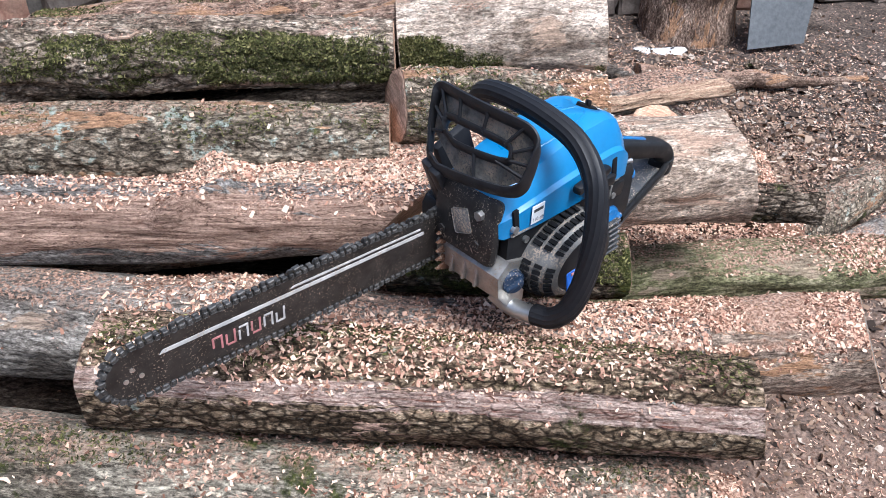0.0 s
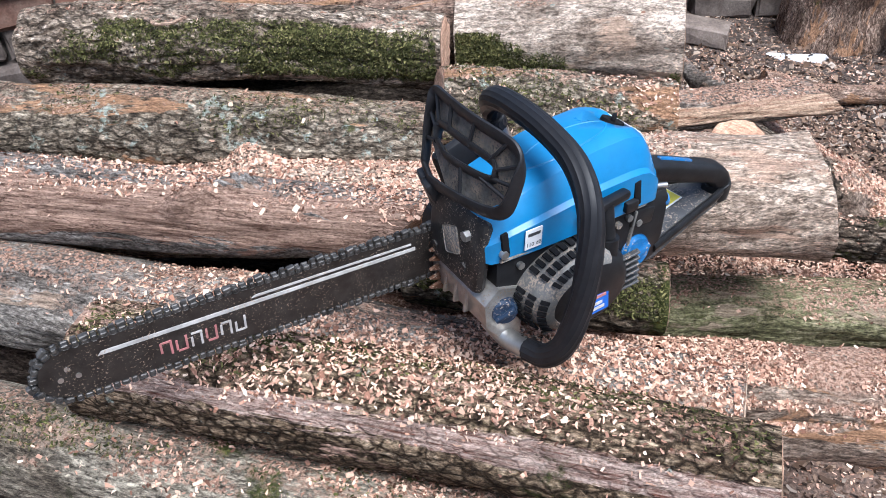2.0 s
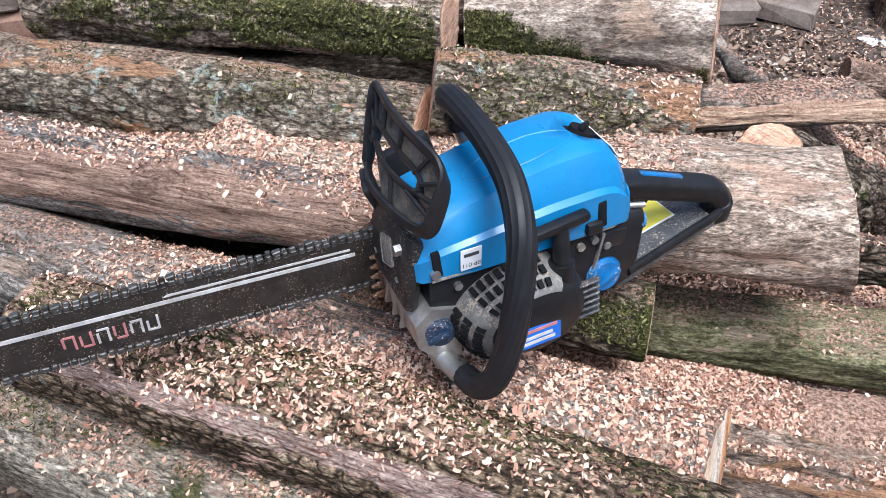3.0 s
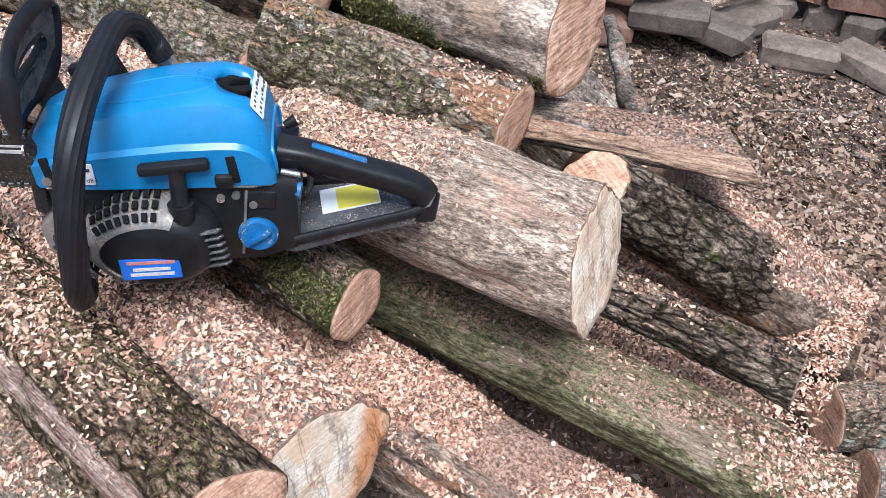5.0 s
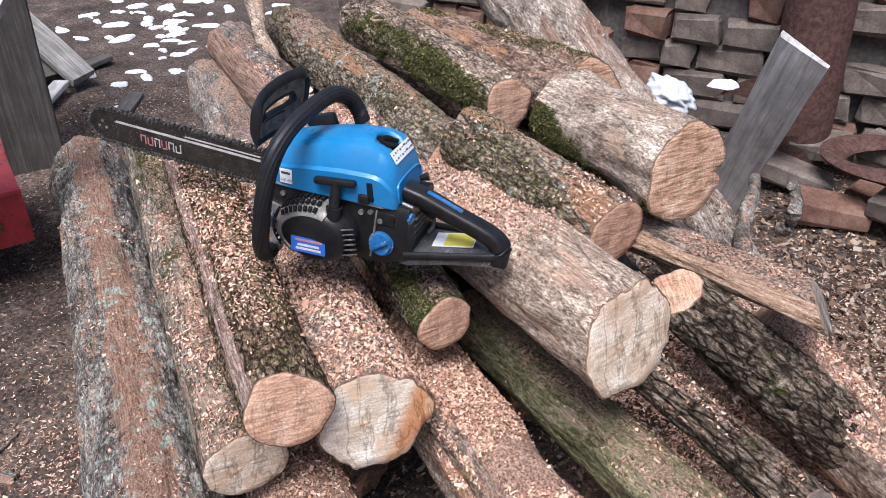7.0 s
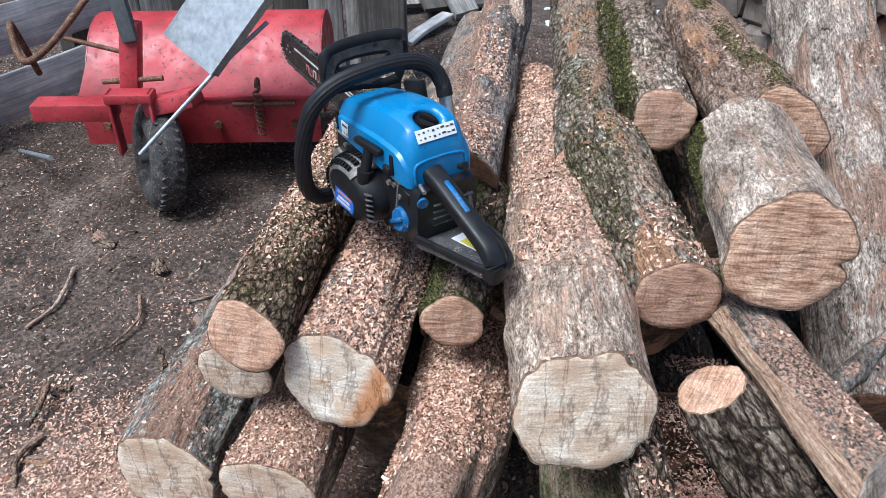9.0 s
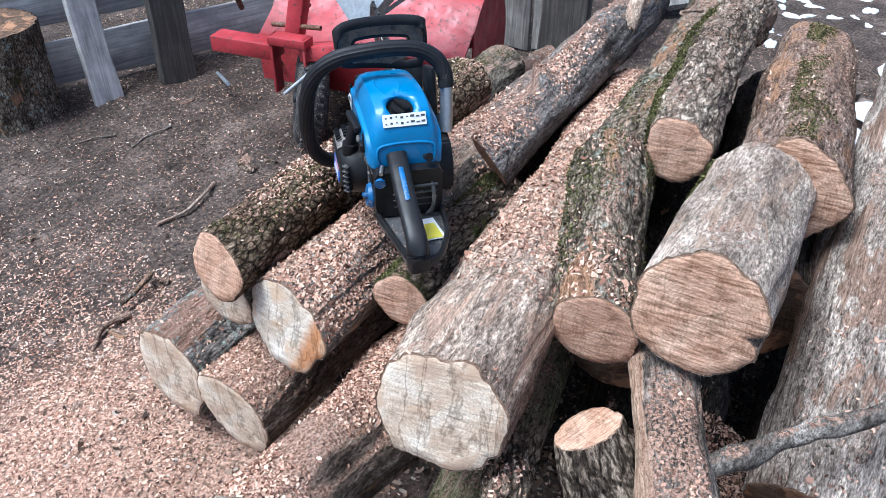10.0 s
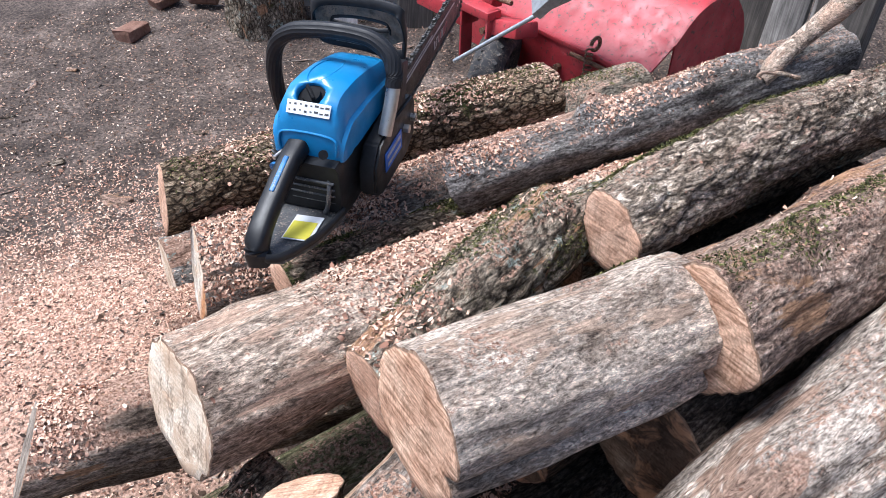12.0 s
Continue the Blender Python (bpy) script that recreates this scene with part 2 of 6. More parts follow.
BARK = dict(
    grey=bark_material("weathered_grey_wood", (0.10, 0.09, 0.08), (0.25, 0.232, 0.21), (0.46, 0.435, 0.405), 0.08, 0.1, 0.25, 0.4, 0.0, 1.0, (0.40, 0.30, 0.23), checks=0.7),
    greydark=bark_material("smooth_dark_grey_bark", (0.065, 0.060, 0.056), (0.18, 0.17, 0.16), (0.34, 0.33, 0.315), 0.12, 0.2, 0.1, 0.3, 0.15, 2.0, (0.36, 0.26, 0.20), checks=0.8, strip=(0.45, 0.85, (0.15, 0.085, 0.062), (0.58, 0.41, 0.32))),
    pale=bark_material("pale_peeled_wood", (0.13, 0.098, 0.075), (0.37, 0.295, 0.235), (0.64, 0.55, 0.46), 0.0, 0.05, 0.45, 0.15, 0.0, 3.0, (0.56, 0.40, 0.30), checks=0.7),
    smooth=bark_material("smooth_pale_grey_bark", (0.17, 0.132, 0.104), (0.42, 0.35, 0.29), (0.66, 0.585, 0.50), 0.16, 0.12, 0.3, 0.15, 0.0, 12.0, (0.50, 0.37, 0.28), checks=0.4),
    greymid=bark_material("damp_grey_wood", (0.065, 0.058, 0.052), (0.19, 0.175, 0.158), (0.38, 0.36, 0.33), 0.16, 0.15, 0.3, 0.4, 0.0, 13.0, (0.40, 0.31, 0.24), checks=0.8),
    dusty=bark_material("sawdust_strewn_wood", (0.09, 0.066, 0.052), (0.26, 0.205, 0.165), (0.46, 0.39, 0.32), 0.1, 0.1, 0.3, 0.95, 0.15, 4.0),
    mossy=bark_material("mossy_bark", (0.05, 0.04, 0.03), (0.17, 0.135, 0.10), (0.34, 0.29, 0.225), 0.5, 0.35, 0.05, 0.2, 0.8, 5.0, cell=(30, 66, 66)),
    mossylight=bark_material("lichened_bark", (0.075, 0.062, 0.05), (0.23, 0.195, 0.15), (0.42, 0.37, 0.30), 0.27, 0.5, 0.2, 0.35, 0.7, 6.0, cell=(34, 60, 60)),
    brown=bark_material("crackled_olive_bark", (0.060, 0.042, 0.030), (0.215, 0.162, 0.108), (0.42, 0.345, 0.255), 0.32, 0.25, 0.24, 0.2, 0.9, 7.0, (0.55, 0.37, 0.29), cell=(48, 74, 74), strip=(0.60, 0.26, (0.20, 0.09, 0.065), (0.74, 0.60, 0.52))),
    redbark=bark_material("reddish_brown_bark", (0.08, 0.052, 0.040), (0.26, 0.185, 0.145), (0.48, 0.39, 0.32), 0.2, 0.15, 0.35, 0.4, 0.4, 10.0),
    mossytop=bark_material("pale_flaking_bark_with_moss", (0.09, 0.07, 0.055), (0.31, 0.255, 0.20), (0.60, 0.53, 0.45), 0.22, 0.25, 0.25, 0.15, 0.7, 15.0, (0.46, 0.33, 0.26), cell=(26, 60, 60)),
    trunk=bark_material("weathered_silver_trunk", (0.13, 0.105, 0.088), (0.37, 0.32, 0.275), (0.60, 0.55, 0.49), 0.0, 0.1, 0.35, 0.3, 0.1, 16.0, (0.36, 0.25, 0.19), checks=0.9),
    greymoss=bark_material("grey_wood_with_green_algae", (0.065, 0.058, 0.048), (0.20, 0.18, 0.145), (0.40, 0.37, 0.30), 0.42, 0.15, 0.3, 0.35, 0.2, 17.0, (0.40, 0.31, 0.24), checks=0.8),
    split=bark_material("split_branch_with_torn_edge", (0.055, 0.048, 0.042), (0.19, 0.165, 0.145), (0.38, 0.35, 0.31), 0.05, 0.1, 0.3, 0.5, 0.1, 18.0, (0.40, 0.28, 0.2), checks=0.9, strip=(0.25, 0.45, (0.30, 0.16, 0.10), (0.78, 0.60, 0.44))),
    # much darker brown than the other barks, only on the bottom-layer supporting logs
    drab=bark_material("drab_dark_bark", (0.022, 0.018, 0.015), (0.070, 0.056, 0.046), (0.15, 0.125, 0.10), 0.1, 0.05, 0.1, 0.0, 0.5, 19.0),
    rough=bark_material("dark_furrowed_bark", (0.040, 0.032, 0.025), (0.16, 0.13, 0.10), (0.33, 0.285, 0.235), 0.32, 0.2, 0.0, 0.3, 0.9, 8.0, cell=(22, 64, 64)),
    green=bark_material("algae_green_split_wood", (0.05, 0.050, 0.028), (0.140, 0.140, 0.075), (0.30, 0.28, 0.19), 0.26, 0.05, 0.3, 0.35, 0.0, 9.0, (0.36, 0.29, 0.21), checks=0.7),
    orange=bark_material("bark_with_orange_bare_wood", (0.085, 0.078, 0.070), (0.22, 0.205, 0.19), (0.44, 0.42, 0.39), 0.14, 0.6, 0.2, 0.2, 0.5, 11.0, (0.40, 0.24, 0.15), strip=(1.65, 0.40, (0.19, 0.10, 0.07), (0.52, 0.35, 0.26))),
)
CUT = dict(
    fresh=cut_material("fresh_sawn_end", (0.45, 0.265, 0.175), (0.59, 0.385, 0.275), (0.68, 0.48, 0.36)),
    bleached=cut_material("bleached_sawn_end", (0.46, 0.34, 0.24), (0.66, 0.55, 0.43), (0.80, 0.73, 0.62), 0.25, 0.4, (0.50, 0.35, 0.24), None, 0.5),
    oval=cut_material("half_bleached_sawn_end", (0.42, 0.33, 0.25), (0.66, 0.59, 0.49), (0.82, 0.77, 0.69), 0.2, 0.4, (0.58, 0.41, 0.27), (0.58, 0.28, 0.13), 0.5),
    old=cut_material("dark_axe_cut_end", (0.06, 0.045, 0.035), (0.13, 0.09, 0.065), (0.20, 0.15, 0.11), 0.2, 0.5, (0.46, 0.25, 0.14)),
    weather=cut_material("weathered_grey_end", (0.12, 0.10, 0.085), (0.24, 0.21, 0.18), (0.38, 0.34, 0.29), 0.2, 0.6, None, None, 0.5),
    ring=cut_material("striped_sawn_end", (0.42, 0.25, 0.165), (0.58, 0.39, 0.28), (0.70, 0.52, 0.39), 0.4, 0.9),
)

inner = Mat("brown_inner_bark", 0.9)
inner.color(inner.ramp(inner.noise(inner.coord(), 130.0, 5.0, 0.7), [(0.3, (0.10, 0.060, 0.042)), (0.5, (0.22, 0.14, 0.095)), (0.7, (0.38, 0.27, 0.19))]))
inner.bump(inner.noise(inner.coord(), 200.0, 4.0, 0.7), 0.7, 0.002)
INNER = inner.m


def part(name, bm, material, parent, label="", smooth=True, sharp=40):
    """Links a bmesh as one mesh object under a thing or a part."""
    me = bpy.data.meshes.new(name)
    if smooth:
        for f in bm.faces:
            f.smooth = True
        for e in bm.edges:
            if len(e.link_faces) == 2 and e.calc_face_angle(0) > radians(sharp):
                e.smooth = False
    bm.to_mesh(me)
    bm.free()
    me.materials.append(material)
    ob = new(name, me)
    ob.parent = parent
    if label:
        ob["label"] = label
    return ob


def grid_mesh(name, co, faces, material, parent=None, smooth=True, label=""):
    me = bpy.data.meshes.new(name)
    me.from_pydata(co.tolist() if hasattr(co, "tolist") else co, [], faces)
    if smooth:
        me.polygons.foreach_set("use_smooth", [True] * len(me.polygons))
    me.materials.append(material)
    me.update()
    ob = new(name, me)
    ob.parent = parent
    if label:
        ob["label"] = label
    return ob


def thing(name, m, label, category, group="", kind=""):
    ob = new(name)
    ob.empty_display_size = 0.05
    ob.matrix_world = m
    return tagged(ob, label, category, group, kind)


def axis_frame(p, q):
    p, q = Vector(p), Vector(q)
    x = (q - p).normalized()
    y = Vector((0, 0, 1)).cross(x).normalized()
    z = x.cross(y)
    m = Matrix((x, y, z)).transposed().to_4x4()
    m.translation = p
    return m, (q - p).length

# ---------------------------------------------------------------- logs
LOGS = []


class LogShape:
    """The surface of a log in its own axes (x along it), round and knobbly, with a given taper, bend and sawn ends."""

    def __init__(self, p, q, rp, rq, seed, lump=0.085, furrow=0.04, plates=0.0, flat=1.0, bend=(0, 0), tilt=(0, 0), tilt_far=(0, 0), nubs=(), swell=0.0, notch=None):
        self.m, self.length = axis_frame(p, q)
        self.rp, self.rq, self.seed = rp, rq, seed
        self.lump, self.furrow, self.plates, self.flat = lump, furrow, plates, flat
        self.bend, self.tilt, self.tilt_far, self.nubs, self.swell, self.notch = bend, tilt, tilt_far, nubs, swell, notch

    def at(self, s, th):
        r0 = self.rp + (self.rq - self.rp) * s
        r0 = r0 * (1 + self.swell * np.exp(-((1 - s) * self.length / 0.15) ** 2))
        x = s * self.length
        c, n = np.cos(th), np.sin(th)
        u = np.stack([x, c * r0, n * r0], -1)
        r = r0 * (1 + self.lump * fbm(np.stack([x * 5 + 3, c * 1.1, n * 1.1], -1), 2, self.seed))
        r = r + r0 * self.furrow * fbm(u * (9, 55, 55), 3, self.seed + 3)
        if self.plates:
            k = np.abs(vnoise(u * (24, 62, 62) + vnoise(u * 40, self.seed + 9)[..., None] * 0.6, self.seed + 5))
            k2 = np.abs(vnoise(u * (50, 95, 95), self.seed + 6))
            calm = 0.25 + 0.75 * np.clip(np.minimum(x, self.length - x) / 0.03, 0, 1)
            r = r + calm * self.plates * (np.minimum(k, 0.3) / 0.3 - 0.7 + 0.35 * np.minimum(k2, 0.25) / 0.25)
        for ns, nth, h, w in self.nubs:
            d = ((x - ns * self.length) ** 2 + ((np.mod(th - nth + np.pi, 2 * np.pi) - np.pi) * r0) ** 2) / w ** 2
            r = r + h * np.exp(-d)
        if self.notch:
            nth, dep, w = self.notch
            d = np.mod(th - nth + np.pi, 2 * np.pi) - np.pi
            r = r - dep * np.exp(-(d / w) ** 2)
        y, z = c * r, n * r * self.flat
        by = self.bend[0] * np.sin(np.pi * s)
        bz = self.bend[1] * np.sin(np.pi * s)
        x = x + (1 - s) * (self.tilt[0] * y + self.tilt[1] * z) + s * (self.tilt_far[0] * y + self.tilt_far[1] * z)
        return np.stack([x, y + by, z + bz], -1)

    def world(self, s, th):
        a = np.array(self.m)
        return self.at(s, th) @ a[:3, :3].T + a[:3, 3]

    def disc(self, s, out, rings=7, nt=72):
        th = np.linspace(0, 2 * np.pi, nt, endpoint=False)
        rim = self.at(np.full(nt, s), th)
        mid = rim.mean(0)
        co = [mid + out]
        for k in range(1, rings + 1):
            f = 0.999 if k == rings else 0.968 * k / (rings - 1)
            row = mid + (rim - mid) * (f + (0.008 * fbm(np.stack([np.cos(th) * 4, np.sin(th) * 4, 0 * th], -1), 2, self.seed + 11)[:, None] if k == rings - 1 else 0))
            row[:, 0] += out[0] * (1.0 if f < 0.98 else -1.5) + 0.0009 * fbm(row * (1, 60, 300), 2, self.seed)
            co += list(row)
        faces = [(0, 1 + j, 1 + (j + 1) % nt) for j in range(nt)]
        for k in range(rings - 1):
            a, b = 1 + k * nt, 1 + (k + 1) * nt
            faces += [(a + j, b + j, b + (j + 1) % nt, a + (j + 1) % nt) for j in range(nt)]
        if out[0] < 0:
            faces = [f[::-1] for f in faces]
        return np.array(co), faces


def log(label, p, q, rp, rq, bark, near="fresh", far="fresh", seed=1, dust=0.0, fine=0.0055, category="log", name="log", group="logs in the pile", dust_from=(-1.0, -0.5), dust_up=0.36, **shape):
    """A log from its near end p to its far end q. dust: how much sawdust lies on it; dust_from: where along it the sawdust sets in; dust_up: how flat it must lie."""
    sh = LogShape(p, q, rp, rq, seed, **shape)
    ob = thing(name, sh.m, label, category, group)
    ns = int(min(230, max(24, sh.length / fine)))
    nt = 104
    s, th = np.meshgrid(np.linspace(0, 1, ns), np.linspace(0, 2 * np.pi, nt, endpoint=False), indexing="ij")
    co = sh.at(s, th).reshape(-1, 3)
    i, j = np.meshgrid(np.arange(ns - 1), np.arange(nt), indexing="ij")
    jn = (j + 1) % nt
    faces = np.stack([i * nt + j, (i + 1) * nt + j, (i + 1) * nt + jn, i * nt + jn], -1).reshape(-1, 4)[:, ::-1]
    grid_mesh("bark", co, faces.tolist(), BARK[bark], ob)
    for which, s0, out in ((near, 0.0, (-0.001, 0, 0)), (far, 1.0, (0.001, 0, 0))):
        co2, f2 = sh.disc(s0, np.array(out))
        face = grid_mesh("cut_face", co2, f2, CUT[which], ob)
        face.data.materials.append(INNER)
        ring = np.zeros(len(f2), dtype=np.int32)
        ring[-72:] = 1
        face.data.polygons.foreach_set("material_index", ring)
    LOGS.append((sh, dust, dust_from, dust_up))
    return ob


log("mossy log with a fresh orange sawn end, propping the chainsaw handle", (0.292, -0.180, 0.588), (-0.490, -0.140, 0.616), 0.061, 0.067, "brown", "fresh", "bleached", 11, 0.75, plates=0.0035, furrow=0.035, tilt=(0.08, 0.2), dust_from=(0.0, 0.35), dust_up=0.52)
log("sawdust-covered log with a half bleached oval end", (0.284, -0.046, 0.511), (-1.05, 0.020, 0.580), 0.082, 0.072, "greymid", "oval", "bleached", 12, 1.0, tilt=(0.1, 0.2), flat=0.95, lump=0.12, furrow=0.05, dust_from=(0.62, 0.45), dust_up=0.2)
log("thin mossy log with a fresh end under the chainsaw", (0.187, 0.112, 0.562), (-0.16, 0.128, 0.572), 0.051, 0.055, "mossy", "fresh", "fresh", 13, 0.3, plates=0.004, tilt=(-0.12, 0.0), dust_from=(0.0, 0.5))
log("large peeled log with a bleached sawn end, strewn with sawdust", (0.398, 0.307, 0.619), (-0.75, 0.180, 0.555), 0.092, 0.068, "pale", "bleached", "fresh", 14, 0.95, furrow=0.05, nubs=((0.71, 2.0, 0.03, 0.035), (0.10, 0.3, 0.008, 0.03), (0.36, 1.9, 0.014, 0.05)), tilt=(-0.05, 0.16), dust_from=(0.12, 0.30), bend=(0.0, 0.012))
log("smooth grey log with an axe-cut end", (-0.135, 0.100, 0.658), (-1.06, 0.085, 0.672), 0.050, 0.066, "greydark", "fresh", "fresh", 15, 0.8, lump=0.10, furrow=0.06, tilt=(0.8, -0.7), dust_from=(0.85, 0.35), dust_up=0.6, nubs=((0.33, 0.9, 0.022, 0.022), (0.30, 1.5, 0.018, 0.02)))
log("short mossy log with a fresh sawn end", (0.193, 0.433, 0.654), (-0.154, 0.322, 0.716), 0.061, 0.062, "mossylight", "fresh", "fresh", 16, 0.55, plates=0.005, tilt=(0.22, 0.09), dust_up=0.5)
log("thick short log with mossy flank and ribbed orange end", (0.204, 0.562, 0.748), (-0.155, 0.562, 0.722), 0.087, 0.082, "smooth", "ring", "fresh", 17, 0.08, furrow=0.04, lump=0.10, notch=(3.3, 0.022, 0.11), nubs=((0.85, 1.7, 0.012, 0.035),))
log("moss-grown barky log lying on top of the pile", (-0.160, 0.421, 0.764), (-0.85, 0.378, 0.762), 0.055, 0.059, "mossytop", "fresh", "fresh", 18, 0.12, plates=0.006, furrow=0.06, bend=(0.015, 0.02), lump=0.14)
log("lichened greenish log below the mossy one", (-0.165, 0.312, 0.656), (-1.15, 0.272, 0.668), 0.066, 0.074, "mossylight", "fresh", "fresh", 19, 0.12, plates=0.003)
log("reddish log with strips of moss behind the short one", (-0.140, 0.598, 0.748), (-0.80, 0.540, 0.72), 0.084, 0.074, "redbark", "ring", "fresh", 20, 0.2, plates=0.002, furrow=0.05, lump=0.12)
log("long leaning peeled grey trunk with a drying crack", (0.16, 0.765, 0.435), (-1.30, 0.775, 1.05), 0.092, 0.112, "trunk", "old", "fresh", 21, 0.35, furrow=0.06, lump=0.12, bend=(0, 0.03), nubs=((0.22, 1.2, 0.012, 0.05),), dust_up=0.6)
log("grey log with a bleached end below the mossy one", (0.235, -0.238, 0.456), (-0.80, -0.195, 0.525), 0.062, 0.064, "greymoss", "bleached", "fresh", 23, 0.6, furrow=0.04, dust_from=(0.75, 0.40))
log("wide old log with orange bare wood between grey bark", (0.29, -0.380, 0.235), (-1.45, -0.335, 0.205), 0.098, 0.106, "orange", "bleached", "fresh", 24, 0.3, plates=0.004, furrow=0.06, lump=0.12, tilt_far=(0.3, 0.4))
log("buried log with a pale weathered end", (0.335, -0.165, 0.285), (-0.5, -0.10, 0.33), 0.088, 0.085, "dusty", "bleached", "fresh", 25, 0.6)
log("thick grey log heaped with sawdust", (0.60, 0.100, 0.420), (-0.25, 0.145, 0.310), 0.078, 0.100, "dusty", "weather", "fresh", 26, 1.0, dust_up=0.45, tilt=(0.2, 0.35), lump=0.14)
log("algae-green split log half buried in sawdust", (0.76, 0.375, 0.350), (-0.05, 0.285, 0.375), 0.066, 0.062, "green", "fresh", "fresh", 27, 0.9, flat=0.85, furrow=0.06, dust_up=0.45, dust_from=(0.62, 0.30))
log("thin rotten barky pole", (0.650, 0.470, 0.430), (0.30, 0.375, 0.500), 0.036, 0.034, "rough", "weather", "fresh", 28, 0.6, plates=0.006, lump=0.25, furrow=0.12, tilt=(0.2, 0.3))
log("dark furrowed log with a small fresh end", (0.305, 0.475, 0.592), (0.52, 0.72, 0.35), 0.045, 0.070, "rough", "fresh", "fresh", 29, 0.5, plates=0.006, tilt=(-0.3, 0.4), dust_up=0.6, dust_from=(0.3, 0.9))
log("rotten log heaped with sawdust on the far side", (0.71, 0.850, 0.195), (0.34, 0.635, 0.475), 0.080, 0.085, "dusty", "weather", "fresh", 30, 1.0, furrow=0.08, lump=0.15, tilt=(0.5, 1.0))
log("split grey branch with a torn pale edge", (0.455, 0.648, 0.602), (0.08, 0.495, 0.615), 0.047, 0.050, "split", "weather", "fresh", 31, 0.7, furrow=0.10, flat=0.62, lump=0.14, tilt=(-0.4, 0.8), dust_up=0.75)
log("hidden log under the peeled one", (0.02, 0.145, 0.425), (-0.7, 0.12, 0.45), 0.045, 0.06, "dusty", "fresh", "fresh", 32, 0.6)
log("supporting log in the bottom layer", (-0.02, 0.42, 0.44), (-0.9, 0.30, 0.50), 0.10, 0.09, "drab", "old", "fresh", 33, 0.1)
log("supporting log in the bottom layer", (-0.12, 0.60, 0.54), (-0.9, 0.48, 0.55), 0.10, 0.09, "drab", "old", "fresh", 34, 0.1)
log("supporting log in the bottom layer", (0.0, 0.50, 0.16), (-0.9, 0.40, 0.22), 0.13, 0.12, "drab", "old", "fresh", 35, 0.1)
log("supporting log in the bottom layer", (0.0, -0.03, 0.12), (-0.9, 0.03, 0.14), 0.12, 0.12, "drab", "old", "fresh", 36, 0.1)
log("supporting log in the bottom layer", (-0.05, 0.10, 0.36), (-0.95, 0.06, 0.42), 0.09, 0.09, "drab", "old", "fresh", 37, 0.1)
log("supporting log in the bottom layer", (0.06, 0.80, 0.10), (-1.0, 0.78, 0.16), 0.13, 0.13, "drab", "old", "fresh", 40, 0.1)
log("short mossy round lying beside the pile", (0.71, 0.655, 0.19), (1.10, 1.02, 0.12), 0.055, 0.06, "mossylight", "fresh", "fresh", 38, 0.3, plates=0.003)
log("short pale round lying beside the pile", (0.80, 0.615, 0.14), (1.15, 0.86, 0.10), 0.050, 0.055, "grey", "fresh", "fresh", 39, 0.3)
# logs with moss tufts: number in the pile, from and to angle, amount
MOSSY = ((7, -0.6, 1.0, 1.9), (6, -0.9, 0.5, 2.0), (5, -0.3, 1.9, 0.14), (2, 0.2, 1.6, 0.4), (8, 0.6, 1.8, 0.15), (9, 1.2, 2.2, 0.3), (0, 1.0, 2.4, 0.2), (5, 2.3, 3.1, 0.06), (11, 0.9, 2.2, 0.5))

# ---------------------------------------------------------------- ground
def ground_height(x, y):
    h = 0.012 * fbm(np.stack([x * 2.2, y * 2.2, 0 * x], -1), 3, 51) + 0.006 * fbm(np.stack([x * 14, y * 14, 0 * x], -1), 2, 52)
    h = h + 0.13 * np.exp(-(((x - 0.35) / 0.55) ** 2 + ((y - 0.95) / 0.5) ** 2)) + 0.10 * np.exp(-(((x - 0.45) / 0.4) ** 2 + ((y + 0.45) / 0.35) ** 2))
    return h + 0.10 * np.exp(-(((x + 0.5) / 0.8) ** 2 + ((y - 1.8) / 0.6) ** 2))


def spaced(inner, step, outer, n):
    a = np.arange(-inner, inner + 1e-6, step)
    b = inner + (outer - inner) * (np.linspace(0, 1, n + 1)[1:] ** 3)
    return np.concatenate([-b[::-1], a, b])


g = Mat("trodden_soil_with_chips", 0.95)
gp = g.coord((1, 1, 1))
soil = g.ramp(g.noise(gp, 5.0, 8.0, 0.7), [(0.3, (0.034, 0.027, 0.023)), (0.55, (0.090, 0.070, 0.059)), (0.75, (0.19, 0.152, 0.127))])
soil = g.mix(0.8, soil, g.ramp(g.noise(gp, 90.0, 5.0, 0.7), [(0.36, (0.2, 0.2, 0.2)), (0.5, (1, 1, 1)), (0.64, (2.2, 2.1, 2.0))]), "MULTIPLY")
sep = g.t.nodes.new("ShaderNodeSeparateXYZ")
g.link(gp, sep.inputs[0])


def blob(cx, cy, rx, ry):
    a = g.math("POWER", g.math("DIVIDE", g.math("SUBTRACT", sep.outputs[0], cx), rx), 2.0)
    b = g.math("POWER", g.math("DIVIDE", g.math("SUBTRACT", sep.outputs[1], cy), ry), 2.0)
    return g.math("EXPONENT", g.math("MULTIPLY", g.math("ADD", a, b), -1.0))


heap = g.math("ADD", blob(0.65, -0.45, 0.75, 0.55), g.math("MULTIPLY", blob(0.6, 1.0, 0.8, 0.8), 0.62))
heap = g.math("MULTIPLY", heap, g.math("ADD", g.noise(gp, 4.0, 6.0, 0.7), 0.35))
hm = g.ramp(heap, [(0.26, 0.0), (0.72, 1.0)])
hm = g.math("MULTIPLY", hm, g.ramp(g.noise(gp, 120.0, 3.0, 0.6), [(0.36, 0.15), (0.5, 1.0)]))
chips = g.ramp(g.noise(gp, 150.0, 3.0, 0.6), [(0.3, DUST_DARK), (0.5, DUST_MID), (0.7, DUST_LIGHT)])
g.color(g.mix(hm, soil, chips))
